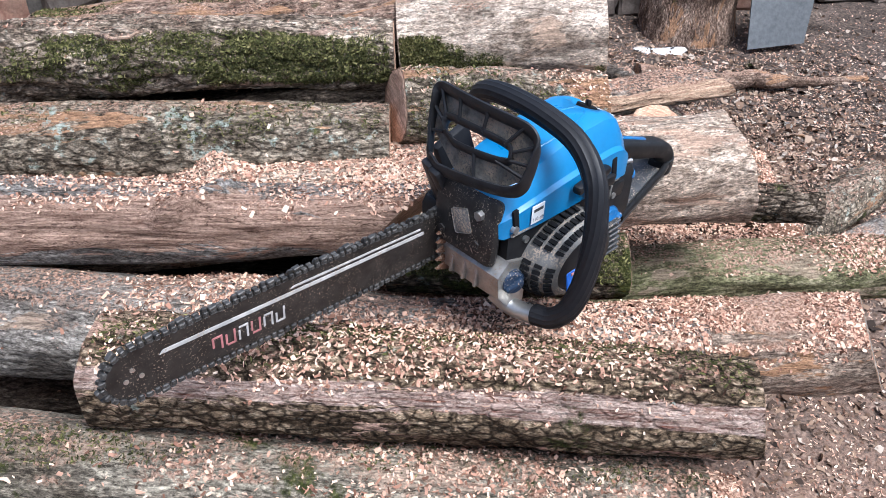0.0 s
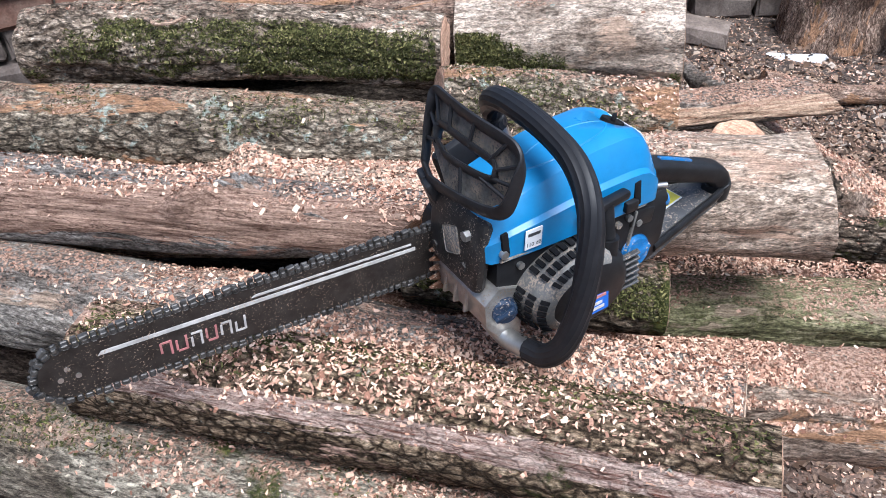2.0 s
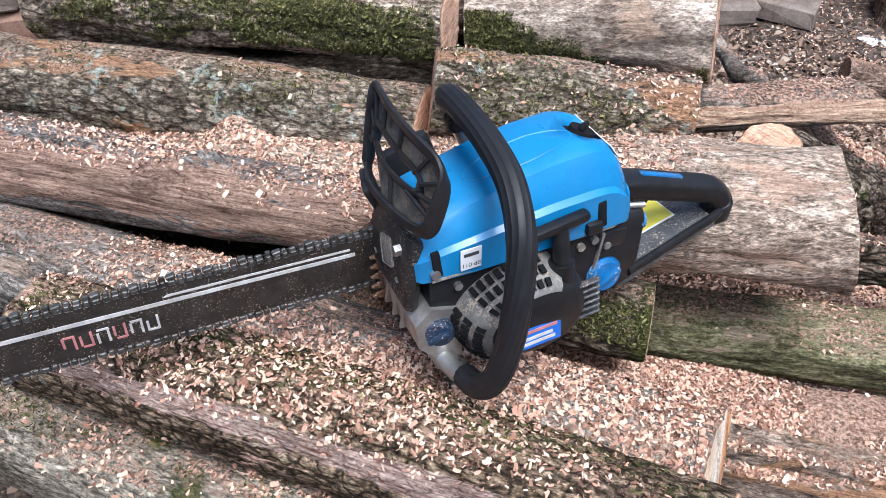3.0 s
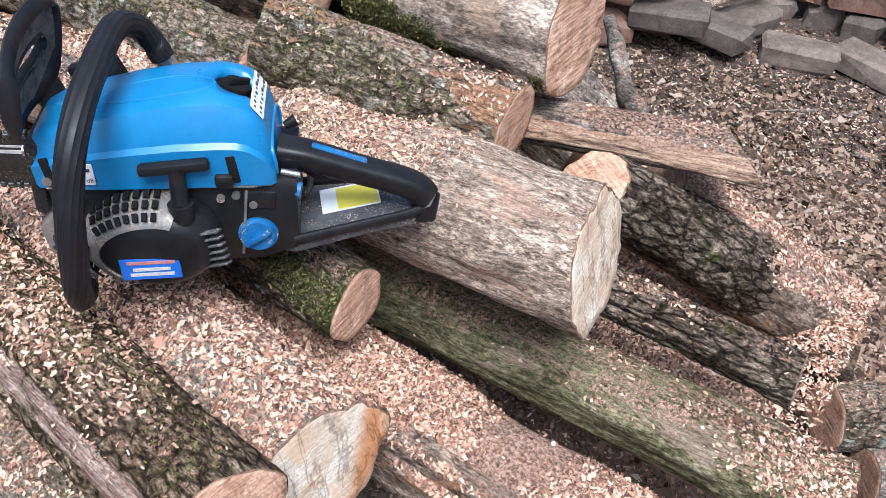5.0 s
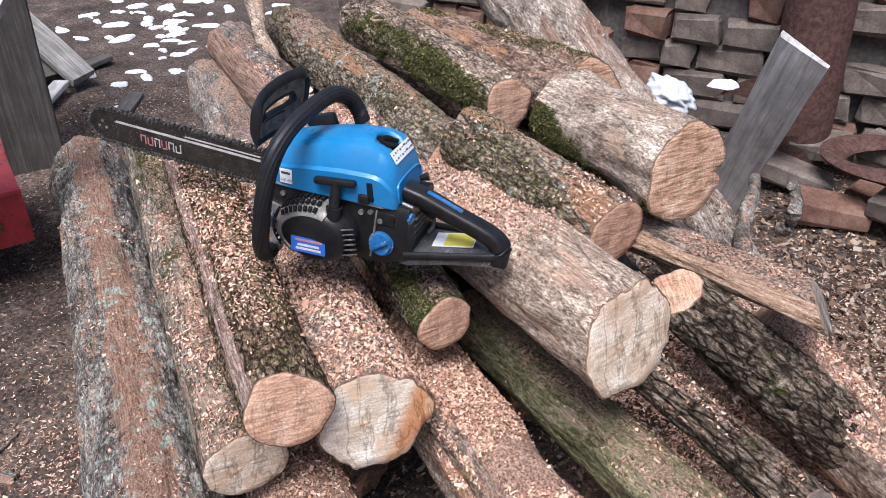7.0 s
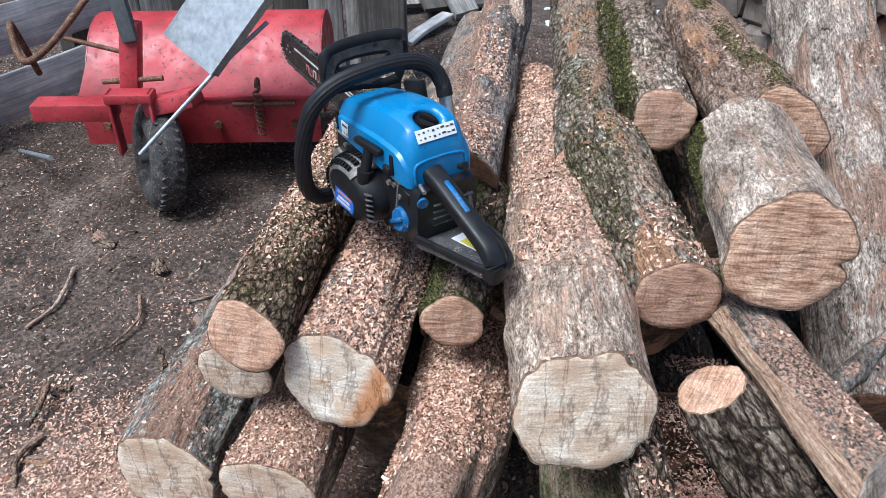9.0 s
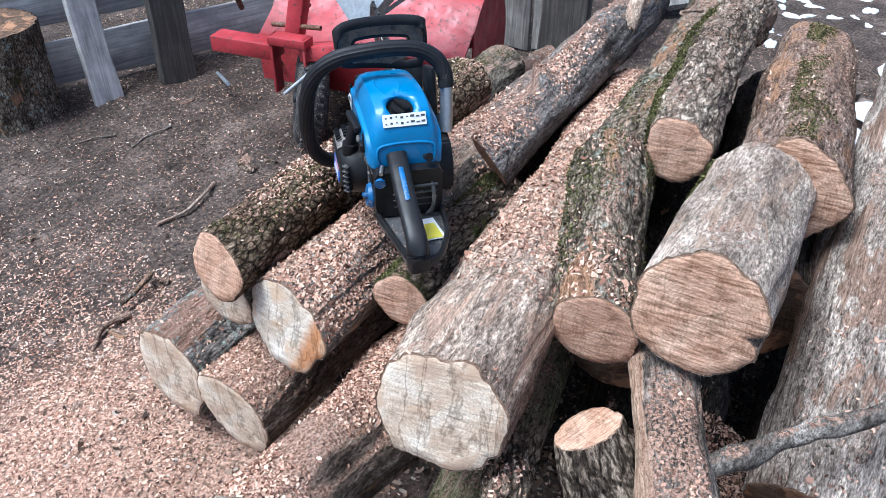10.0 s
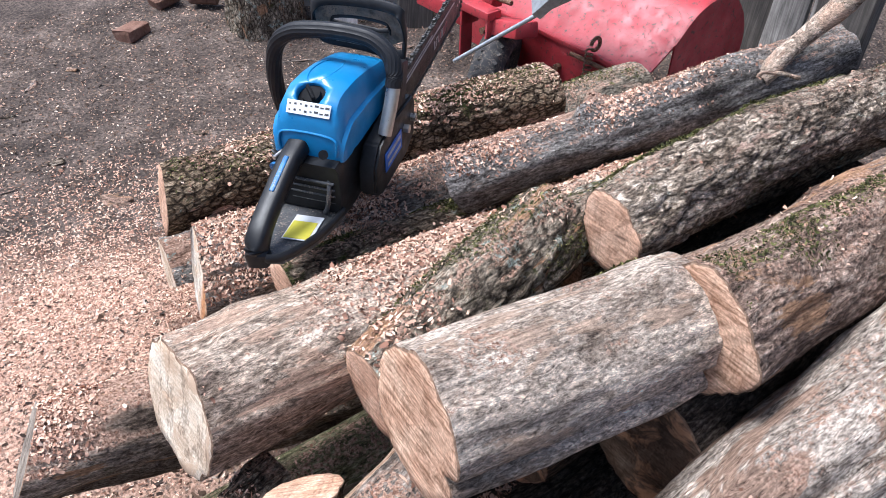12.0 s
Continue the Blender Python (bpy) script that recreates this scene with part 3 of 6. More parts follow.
g.bump(g.noise(gp, 45.0, 6.0, 0.7), 0.8, 0.01)
g.bump(g.noise(gp, 170.0, 3.0, 0.7), 0.6, 0.004)
gx, gy = spaced(3.0, 0.03, 120.0, 26), spaced(3.0, 0.03, 120.0, 26)
X, Y = np.meshgrid(gx, gy, indexing="ij")
Z = ground_height(X, Y)
i, j = np.meshgrid(np.arange(len(gx) - 1), np.arange(len(gy) - 1), indexing="ij")
n1 = len(gy)
gf = np.stack([i * n1 + j, (i + 1) * n1 + j, (i + 1) * n1 + j + 1, i * n1 + j + 1], -1).reshape(-1, 4)
tagged(grid_mesh("ground", np.stack([X, Y, Z], -1).reshape(-1, 3), gf.tolist(), g.m), "dark trodden soil strewn with sawdust and bark litter", "ground", kind="structure")

# ---------------------------------------------------------------- bmesh helpers
def box(bm, c, size, rot=None, bevel=0.0, seg=2):
    m = Matrix.Translation(c) @ (rot.to_4x4() if rot is not None else Matrix()) @ Matrix.Diagonal((*size, 1))
    geo = bmesh.ops.create_cube(bm, size=1.0, matrix=m)
    if bevel:
        edges = {e for v in geo["verts"] for e in v.link_edges}
        bmesh.ops.bevel(bm, geom=list(edges), offset=bevel, segments=seg, affect="EDGES", profile=0.5)


def rod(bm, a, b, r0, r1=None, n=20):
    a, b = Vector(a), Vector(b)
    q = (b - a).to_track_quat("Z", "Y").to_matrix().to_4x4()
    bmesh.ops.create_cone(bm, cap_ends=True, segments=n, radius1=r0, radius2=r0 if r1 is None else r1, depth=(b - a).length, matrix=Matrix.Translation((a + b) / 2) @ q)


def smooth_path(pts, n):
    """Catmull-Rom through the points."""
    p = np.array(pts, float)
    p = np.concatenate([[2 * p[0] - p[1]], p, [2 * p[-1] - p[-2]]])
    out = []
    for i in range(1, len(p) - 2):
        for t in np.linspace(0, 1, n, endpoint=False):
            a, b, c, d = p[i - 1:i + 3]
            out.append(0.5 * (2 * b + (c - a) * t + (2 * a - 5 * b + 4 * c - d) * t * t + (3 * b - a - 3 * c + d) * t ** 3))
    out.append(p[-2])
    return np.array(out)


def tube(bm, pts, r, n=16, closed=False, ribs=0.0, squash=1.0, square=1.0):
    pts = [Vector(p) for p in pts]
    rings = []
    ref = Vector((0.3, 0.1, 1)).normalized()
    for i, p in enumerate(pts):
        a = pts[i - 1] if (i or closed) else p
        b = pts[(i + 1) % len(pts)] if (closed or i < len(pts) - 1) else p
        t = (b - a).normalized()
        u = ref.cross(t)
        if u.length < 0.05:
            u = Vector((1, 0, 0)).cross(t)
        u.normalize()
        w = t.cross(u)
        rr = r(i / (len(pts) - 1)) if callable(r) else r
        ring = []
        for k in range(n):
            g_ = 2 * math.pi * k / n
            q = rr * (1 + ribs * (1 if k % 2 else -1))
            ca, sa = math.cos(g_), math.sin(g_)
            ca, sa = math.copysign(abs(ca) ** square, ca), math.copysign(abs(sa) ** square, sa)
            ring.append(bm.verts.new(p + u * ca * q + w * sa * q * squash))
        rings.append(ring)
    count = len(rings) if closed else len(rings) - 1
    for i in range(count):
        A, B = rings[i], rings[(i + 1) % len(rings)]
        for k in range(n):
            bm.faces.new((A[k], A[(k + 1) % n], B[(k + 1) % n], B[k]))
    if not closed:
        bm.faces.new(rings[0][::-1])
        bm.faces.new(rings[-1])
    bmesh.ops.recalc_face_normals(bm, faces=bm.faces[:])


def prism(bm, outline, d, thick):
    """A plate: outline of points extruded by the vector d * thick, centred."""
    d = Vector(d)
    a = [bm.verts.new(Vector(p) - d * thick / 2) for p in outline]
    b = [bm.verts.new(Vector(p) + d * thick / 2) for p in outline]
    n = len(a)
    bm.faces.new(a[::-1])
    bm.faces.new(b)
    for k in range(n):
        bm.faces.new((a[k], a[(k + 1) % n], b[(k + 1) % n], b[k]))
    bmesh.ops.recalc_face_normals(bm, faces=bm.faces[:])


def loft(bm, sections):
    rows = [[bm.verts.new(p) for p in s] for s in sections]
    n = len(rows[0])
    for a, b in zip(rows, rows[1:]):
        for k in range(n):
            bm.faces.new((a[k], a[(k + 1) % n], b[(k + 1) % n], b[k]))
    bm.faces.new(rows[0][::-1])
    bm.faces.new(rows[-1])
    bmesh.ops.recalc_face_normals(bm, faces=bm.faces[:])


def B():
    return bmesh.new()


# ---------------------------------------------------------------- chainsaw materials
def plain(name, col, rough, metal=0.0, grime=0.25, dust=0.0, coat=0.0, bump=0.15):
    k = Mat(name, rough, metal)
    p = k.coord()
    n = k.noise(p, 60.0, 5.0, 0.65)
    c = k.mix(grime, col, k.ramp(n, [(0.35, tuple(v * 0.45 for v in col)), (0.65, tuple(min(1, v * 1.25 + 0.01) for v in col))]))
    if dust:
        d = k.math("MULTIPLY", k.ramp(k.noise(p, 420.0, 2.0, 0.6), [(0.60 - 0.12 * dust, 0.0), (0.66 - 0.12 * dust, 1.0)]), k.ramp(k.noise(p, 45.0, 4.0), [(0.42, 0.0), (0.6, 1.0)]))
        c = k.mix(d, c, (0.38, 0.30, 0.23))
    k.color(c)
    k.rough(k.ramp(k.noise(p, 35.0, 4.0), [(0.3, max(0.05, rough - 0.1)), (0.7, min(1, rough + 0.15))]))
    if coat:
        k.b.inputs["Coat Weight"].default_value = coat
        k.b.inputs["Coat Roughness"].default_value = 0.15
    k.bump(k.noise(p, 500.0, 2.0), bump, 0.0006)
    return k.m


BLUE = plain("blue_plastic", (0.016, 0.185, 0.42), 0.36, 0, 0.15, 0.0, 0.25)
BLUEDARK = plain("blue_cap_plastic", (0.012, 0.125, 0.33), 0.4, 0, 0.5, 0.25)
CAPDARK = plain("blue_black_cap_plastic", (0.012, 0.028, 0.060), 0.35, 0, 0.5, 0.1)
BLACK = plain("black_plastic", (0.009, 0.009, 0.010), 0.40, 0, 0.4, 0.0)
RUBBER = plain("black_rubber_grip", (0.010, 0.010, 0.012), 0.5, 0, 0.3, 0.0)
GUARDM = plain("dusty_black_guard_plastic", (0.014, 0.014, 0.016), 0.45, 0, 0.4, 0.0)
WEBM = plain("sawdust_caked_plastic", (0.24, 0.22, 0.195), 0.85, 0, 0.9, 1.6)
GREYM = plain("dusty_grey_casing", (0.16, 0.155, 0.145), 0.5, 0.2, 0.5, 1.0)
FOOTM = plain("dusty_dark_plastic", (0.060, 0.062, 0.066), 0.5, 0, 0.7, 0.35)
STEEL = plain("bare_steel", (0.52, 0.51, 0.49), 0.32, 0.9, 0.3)
SILVER = plain("cast_aluminium", (0.44, 0.42, 0.39), 0.42, 0.75, 0.5, 0.3)
CHAINM = plain("oily_chain_steel", (0.085, 0.08, 0.075), 0.45, 0.5, 0.95)
BARM = plain("worn_dark_bar_paint", (0.030, 0.025, 0.022), 0.42, 0.35, 0.75, 0.1)
SOOT = plain("sooty_metal", (0.022, 0.020, 0.019), 0.5, 0.3, 0.7, 0.12)
RUST = plain("rusty_steel", (0.14, 0.065, 0.035), 0.75, 0.3, 0.7, 0.3)
WHITE = plain("white_sticker", (0.72, 0.73, 0.74), 0.45, 0, 0.12)
YELLOW = plain("yellow_sticker", (0.66, 0.58, 0.06), 0.45, 0, 0.12)
INK = plain("dark_print", (0.05, 0.05, 0.055), 0.6, 0, 0.1)
LABELBLUE = plain("blue_sticker", (0.02, 0.12, 0.50), 0.4, 0, 0.15)
PINK = plain("worn_red_print", (0.42, 0.16, 0.16), 0.5, 0, 0.5, 0.3)
PALE = plain("worn_white_print", (0.50, 0.48, 0.47), 0.5, 0, 0.6, 0.2)
DARK = plain("dark_recess", (0.008, 0.008, 0.009), 0.8)
for m in (BLACK, RUBBER, GUARDM):
    m.node_tree.nodes["Principled BSDF"].inputs["Specular IOR Level"].default_value = 0.3

# ---------------------------------------------------------------- chainsaw (x forward along the bar, y to its starter side, z up)
fwd = Vector((-0.7292, -0.6825, 0.0499)).normalized()
lft = Vector((0.6833, -0.7301, 0.0)).normalized()
upv = fwd.cross(lft)
SAW = Matrix((fwd, lft, upv)).transposed().to_4x4()
SAW.translation = (0.0992, 0.0637, 0.65)
saw = thing("chainsaw", SAW, "blue and black petrol chainsaw resting on the logs", "chainsaw")


def saw_part(name, bm, mat, parent=None, label="", smooth=True, sharp=38):
    return part(name, bm, mat, parent or saw, label, smooth, sharp)


# top cover: sections along the saw
bm = B()
secs = []
for f, wl, wr, top, low in ((0.208, 0.044, -0.050, 0.160, 0.122), (0.203, 0.049, -0.055, 0.170, 0.121), (0.185, 0.054, -0.058, 0.181, 0.122), (0.15, 0.056, -0.060, 0.192, 0.123),
                            (0.11, 0.057, -0.060, 0.203, 0.124), (0.07, 0.057, -0.060, 0.211, 0.125), (0.03, 0.057, -0.060, 0.214, 0.126), (0.005, 0.056, -0.059, 0.211, 0.127),
                            (-0.012, 0.056, -0.060, 0.206, 0.127), (-0.030, 0.055, -0.059, 0.190, 0.126), (-0.041, 0.053, -0.058, 0.175, 0.125), (-0.048, 0.050, -0.056, 0.150, 0.124), (-0.051, 0.047, -0.052, 0.126, 0.124)):
    h = top - low
    f = f if f > 0.03 else 0.03 + (f - 0.03) * 0.63
    sec = []
    for y, z in ((wl, 0), (wl * 1.0, 0.30), (wl * 1.0, 0.50), (wl * 0.90, 0.55), (wl * 0.82, 0.76), (wl * 0.68, 0.93), (wl * 0.48, 0.985), (0, 1.0),
                 (wr * 0.5, 0.985), (wr * 0.72, 0.93), (wr * 0.84, 0.78), (wr * 0.90, 0.55), (wr * 1.0, 0.50), (wr, 0.30), (wr, 0)):
        sec.append((f, y, low + z * h))
    secs.append(sec)
loft(bm, secs)
cover = saw_part("top_cover", bm, BLUE, None, "glossy blue plastic cover", True, 32)
# oval raised panel and seam on the cover
bm = B()
tube(bm, [(0.088 + 0.055 * math.cos(a), 0.008 + 0.018 * math.sin(a), np.interp(0.088 + 0.055 * math.cos(a), (0.03, 0.07, 0.11, 0.15), (0.214, 0.211, 0.203, 0.192)) - 0.0014) for a in np.linspace(0, 2 * math.pi, 40, endpoint=False)], 0.0016, 8, True)
saw_part("raised_rim", bm, BLUE, cover)
# round recess for the knob, cut through the cover
bm = B()
rod(bm, (0.017, 0.0, 0.198), (0.003, 0.0, 0.232), 0.0205, 0.0235, 32)
cutter = part("cutter", bm, BLUE, None)
bmesh_cut = cover.modifiers.new("recess", "BOOLEAN")
bmesh_cut.operation, bmesh_cut.object, bmesh_cut.solver = "DIFFERENCE", cutter, "EXACT"
cutter.matrix_world = SAW
bpy.context.view_layer.update()
whole = bpy.data.meshes.new_from_object(cover.evaluated_get(bpy.context.evaluated_depsgraph_get()))
cover.modifiers.clear()
cover.data = whole
bpy.data.objects.remove(cutter)
bm = B()
rod(bm, (0.0168, 0, 0.1985), (0.0158, 0, 0.2010), 0.0200, 0.0200, 28)
saw_part("knob_recess", bm, DARK, cover)
bm = B()
rod(bm, (0.0158, 0, 0.2005), (0.0128, 0, 0.2080), 0.0140, 0.0130, 24)
box(bm, (0.0115, 0, 0.2105), (0.0250, 0.0050, 0.0070), Euler((0, -0.38, 0.75)).to_matrix(), 0.0015)
saw_part("cover_knob", bm, DARK, cover, "black turn knob")
bm = B()
tube(bm, smooth_path([(-0.0207, 0.040, 0.131), (-0.0204, 0.042, 0.145), (-0.0176, 0.036, 0.1585), (-0.0166, 0.0, 0.1620), (-0.0176, -0.040, 0.1585), (-0.0204, -0.047, 0.145), (-0.0207, -0.045, 0.131)], 5), 0.0022, 8)
saw_part("rear_rim", bm, BLUE, cover)
# stickers and slots
rearslope = Euler((0, -0.957, 0)).to_matrix()
rearspot = Vector((-0.0056, -0.003, 0.1944))
bm = B()
box(bm, rearspot, (0.019, 0.066, 0.0012), rearslope, 0.0004, 1)
st = saw_part("warning_sticker", bm, WHITE, cover, "white sticker with small dark pictograms")
bm = B()
for row in (-0.0045, 0.0040):
    for n in range(8):
        wdt = (0.0026, 0.0034, 0.0022, 0.0040, 0.0030, 0.0062, 0.0050, 0.0058)[n]
        c = rearspot + rearslope @ Vector((row + 0.0006 * (n % 3), 0.028 - n * 0.0080, 0.0009))
        box(bm, c, (0.0030 if n % 2 else 0.0020, wdt, 0.0005), rearslope)
saw_part("print", bm, INK, st)
bm = B()
box(bm, (0.158, 0.0572, 0.142), (0.021, 0.0012, 0.024), None, 0.0004, 1)
db = saw_part("noise_sticker", bm, WHITE, cover, "small white sticker reading 110 dB")
fc = bpy.data.curves.new("noise_text", "FONT")
fc.body, fc.size, fc.align_x = "110 dB", 0.0068, "CENTER"
tx = new("noise_text", fc)
me = bpy.data.meshes.new_from_object(tx)
bpy.data.objects.remove(tx)
me.materials.append(INK)
txt = new("lettering", me)
txt.parent = db
txt.matrix_local = pose(0.158, 0.0582, 0.1335, 90, 0, 180)
bm = B()
box(bm, (0.158, 0.0579, 0.1475), (0.015, 0.0008, 0.0035))
saw_part("print", bm, INK, db)
for name, c, s in (("side_slot", (0.019, 0.0563, 0.147), (0.009, 0.004, 0.030)), ("front_slot", (0.190, 0.0530, 0.143), (0.008, 0.004, 0.028))):
    bm = B()
    box(bm, c, s, Euler((0.05, 0.12, 0)).to_matrix(), 0.001)
    saw_part(name, bm, DARK, cover)
bm = B()
rod(bm, (0.192, 0.052, 0.133), (0.192, 0.0575, 0.133), 0.0045)
saw_part("screw", bm, STEEL, cover)

# engine housing
bm = B()
loft(bm, [[(f, a, b) for a, b in ((0.046, lo), (0.050, lo + 0.02), (0.050, 0.118), (0.045, 0.126), (-0.05, 0.126), (-0.055, 0.118), (-0.055, lo + 0.02), (-0.05, lo))]
          for f, lo in ((0.196, 0.06), (0.190, 0.035), (0.15, 0.022), (0.05, 0.020), (0.0, 0.022), (-0.020, 0.03), (-0.040, 0.045))])
body = saw_part("engine_housing", bm, BLACK)
bm = B()
box(bm, (0.207, -0.004, 0.124), (0.016, 0.098, 0.086), Euler((0, -0.10, 0)).to_matrix(), 0.008)
muf = saw_part("muffler_plate", bm, SOOT, None, "sooty front muffler plate with bolts")
for y, z in ((0.022, 0.145), (-0.035, 0.10), (0.02, 0.105)):
    bm = B()
    rod(bm, (0.211, y, z), (0.219, y, z), 0.006, None, 6)
    saw_part("bolt", bm, STEEL if y > 0.021 else SOOT, muf)
bm = B()
box(bm, (0.2155, -0.005, 0.125), (0.003, 0.026, 0.030), Euler((0.4, -0.1, 0)).to_matrix(), 0.003)
saw_part("worn_patch", bm, GREYM, muf)
# cast lower casing with the oil cap
bm = B()
loft(bm, [[(f, y, z) for f, z in ((0.165, 0.016), (0.192, 0.022), (0.210, 0.044), (0.213, 0.074), (0.196, 0.090), (0.165, 0.08))] for y in (-0.050, -0.046, -0.03, 0.0, 0.03, 0.050, 0.055)])
cast = saw_part("oil_tank_casing", bm, SILVER, None, "worn cast aluminium front casing")
bm = B()
for y in (-0.02, 0.0, 0.02):
    box(bm, (0.210, y, 0.060), (0.008, 0.004, 0.034), Euler((0, -0.15, 0)).to_matrix(), 0.001)
saw_part("casting_rib", bm, SILVER, cast)


def cap(bm, c, ax, r, h):
    """A screw cap: stepped disc with a grip ridge across it."""
    c, ax = Vector(c), Vector(ax).normalized()
    rod(bm, c, c + ax * h * 0.55, r, r, 30)
    rod(bm, c + ax * h * 0.5, c + ax * h, r * 0.93, r * 0.82, 30)
    q = ax.to_track_quat("Z", "Y").to_matrix()
    box(bm, c + ax * (h + 0.002), (r * 1.55, r * 0.34, 0.008), q @ Euler((0, 0, 0.6)).to_matrix(), 0.002)


bm = B()
cap(bm, (0.188, 0.052, 0.060), (0.45, 1, 0.05), 0.0155, 0.011)
saw_part("oil_cap", bm, CAPDARK, cast, "dark blue-black oil cap")
bm = B()
cap(bm, (0.002, 0.046, 0.060), (0.02, 1, 0.12), 0.0205, 0.012)
saw_part("fuel_cap", bm, BLUEDARK, None, "ribbed blue fuel cap")

# starter housing
bm = B()
cx, cz = 0.098, 0.066
secs = []
for y, k in ((0.048, 1.06), (0.064, 1.05), (0.078, 0.99), (0.088, 0.86), (0.092, 0.72)):
    secs.append([(cx + 0.062 * k * math.cos(a) * (1 + 0.08 * math.cos(a)), y, cz + 0.047 * k * math.sin(a)) for a in np.linspace(0, 2 * math.pi, 36, endpoint=False)])
loft(bm, secs)
starter = saw_part("starter_housing", bm, BLACK, None, "rounded black starter housing with vents")
def on_starter(a, y, k):
    return Vector((cx + 0.062 * k * math.cos(a) * (1 + 0.08 * math.cos(a)), y, cz + 0.047 * k * math.sin(a)))


bm = B()
arc = np.linspace(-0.95, 1.95, 26)
rows_ = [[bm.verts.new(on_starter(a, y, k)) for a in arc] for y, k in ((0.046, 1.13), (0.062, 1.12), (0.080, 1.04), (0.0905, 0.90), (0.0925, 0.80))]
for r0, r1 in zip(rows_, rows_[1:]):
    for q in range(len(arc) - 1):
        bm.faces.new((r0[q], r0[q + 1], r1[q + 1], r1[q]))
bmesh.ops.recalc_face_normals(bm, faces=bm.faces[:])
bmesh.ops.solidify(bm, geom=bm.faces[:], thickness=0.003)
grille = saw_part("grey_vent_panel", bm, GREYM, starter, "sawdust-grey vent grille")
for a0, n in ((0.66, 8), (-0.55, 7)):
    for i_ in range(n):
        for (y0, k0), (y1, k1) in (((0.055, 1.125), (0.066, 1.102)), ((0.070, 1.085), (0.079, 1.045)), ((0.0825, 1.015), (0.0895, 0.915))):
            a = a0 + i_ * 0.135
            bm = B()
            ps = [on_starter(a + da, y, k) for da, y, k in ((0.0, y0, k0), (0.082, y0, k0), (0.082, y1, k1), (0.0, y1, k1))]
            nv = (ps[1] - ps[0]).cross(ps[3] - ps[0]).normalized()
            mid = sum(ps, Vector()) / 4
            if nv.dot(mid - Vector((cx, 0.04, cz))) < 0:
                nv = -nv
            prism(bm, [q + nv * 0.0042 for q in ps], nv, 0.0024)
            saw_part("vent_slot", bm, DARK, grille, "", False)
bm = B()
for i_ in range(6):
    box(bm, (0.050 - i_ * 0.0012, 0.0815, 0.088 - i_ * 0.0085), (0.036, 0.010, 0.0028), Euler((0.3, 0.45, -0.35)).to_matrix(), 0.0008, 1)
saw_part("side_louvres", bm, FOOTM, starter)
bm = B()
box(bm, (0.105, 0.0925, 0.052), (0.058, 0.0022, 0.026), Euler((0.12, 0.03, 0.02)).to_matrix(), 0.0009, 1)
lb = saw_part("model_sticker", bm, LABELBLUE, starter, "blue sticker with faded bars of print")
for z, wdt, mt in ((0.060, 0.046, PINK), (0.052, 0.036, PALE), (0.046, 0.042, PALE)):
    bm = B()
    box(bm, (0.104, 0.0938 - (z - 0.052) * 0.12, z), (wdt, 0.0010, 0.0035), Euler((0.12, 0.03, 0.02)).to_matrix())
    saw_part("print", bm, mt, lb)
bm = B()
box(bm, (0.072, 0.064, 0.1555), (0.066, 0.013, 0.011), Euler((0, 0.06, 0.08)).to_matrix(), 0.004)
rod(bm, (0.070, 0.064, 0.155), (0.070, 0.072, 0.118), 0.0075, 0.0085)
rod(bm, (0.070, 0.072, 0.118), (0.070, 0.075, 0.095), 0.0125, 0.0115)
saw_part("starter_handle", bm, BLACK, None, "black T-shaped pull handle")
bm = B()
box(bm, (0.028, 0.058, 0.135), (0.018, 0.010, 0.014), None, 0.003)
saw_part("latch", bm, BLACK)

# rear tank, handle and foot plate
bm = B()
loft(bm, [[(f, y, z) for y, z in ((0.047, lo), (0.050, (lo + hi) / 2), (0.044, hi), (-0.046, hi), (-0.052, (lo + hi) / 2), (-0.05, lo))]
          for f, lo, hi in ((0.03, 0.025, 0.124), (-0.005, 0.026, 0.124), (-0.022, 0.032, 0.122), (-0.036, 0.036, 0.10))])
saw_part("rear_tank", bm, BLACK)
bm = B()
path = smooth_path([(-0.0200, 0.012, 0.139), (-0.0530, 0.013, 0.132), (-0.0980, 0.013, 0.116), (-0.1430, 0.012, 0.100), (-0.1640, 0.011, 0.089), (-0.1750, 0.011, 0.074), (-0.1740, 0.010, 0.052)], 6)
tube(bm, path, lambda s: 0.0150 + 0.0025 * abs(s - 0.4), 16, False, 0, 0.85, 0.55)
rear = saw_part("rear_handle", bm, BLACK, None, "black rear grip with a blue throttle lock")
bm = B()
box(bm, (-0.0830, 0.0130, 0.1335), (0.060, 0.008, 0.007), Euler((0, -0.35, 0)).to_matrix(), 0.002)
saw_part("throttle_lock", bm, BLUEDARK, rear)
bm = B()
box(bm, (-0.0580, 0.012, 0.112), (0.030, 0.008, 0.016), Euler((0, -0.6, 0)).to_matrix(), 0.003)
saw_part("throttle_trigger", bm, BLACK, rear)
bm = B()
prism(bm, [(-0.0280, 0.044, 0.034), (-0.0400, 0.046, 0.036), (-0.1080, 0.034, 0.048), (-0.1740, 0.024, 0.056), (-0.1780, 0.010, 0.057), (-0.1680, -0.020, 0.054), (-0.1080, -0.046, 0.046), (-0.0400, -0.054, 0.036), (-0.0280, -0.054, 0.034)], (-0.16, 0, 1), 0.013)
foot = saw_part("foot_plate", bm, FOOTM, None, "dusty black foot plate under the grip", False)
bm = B()
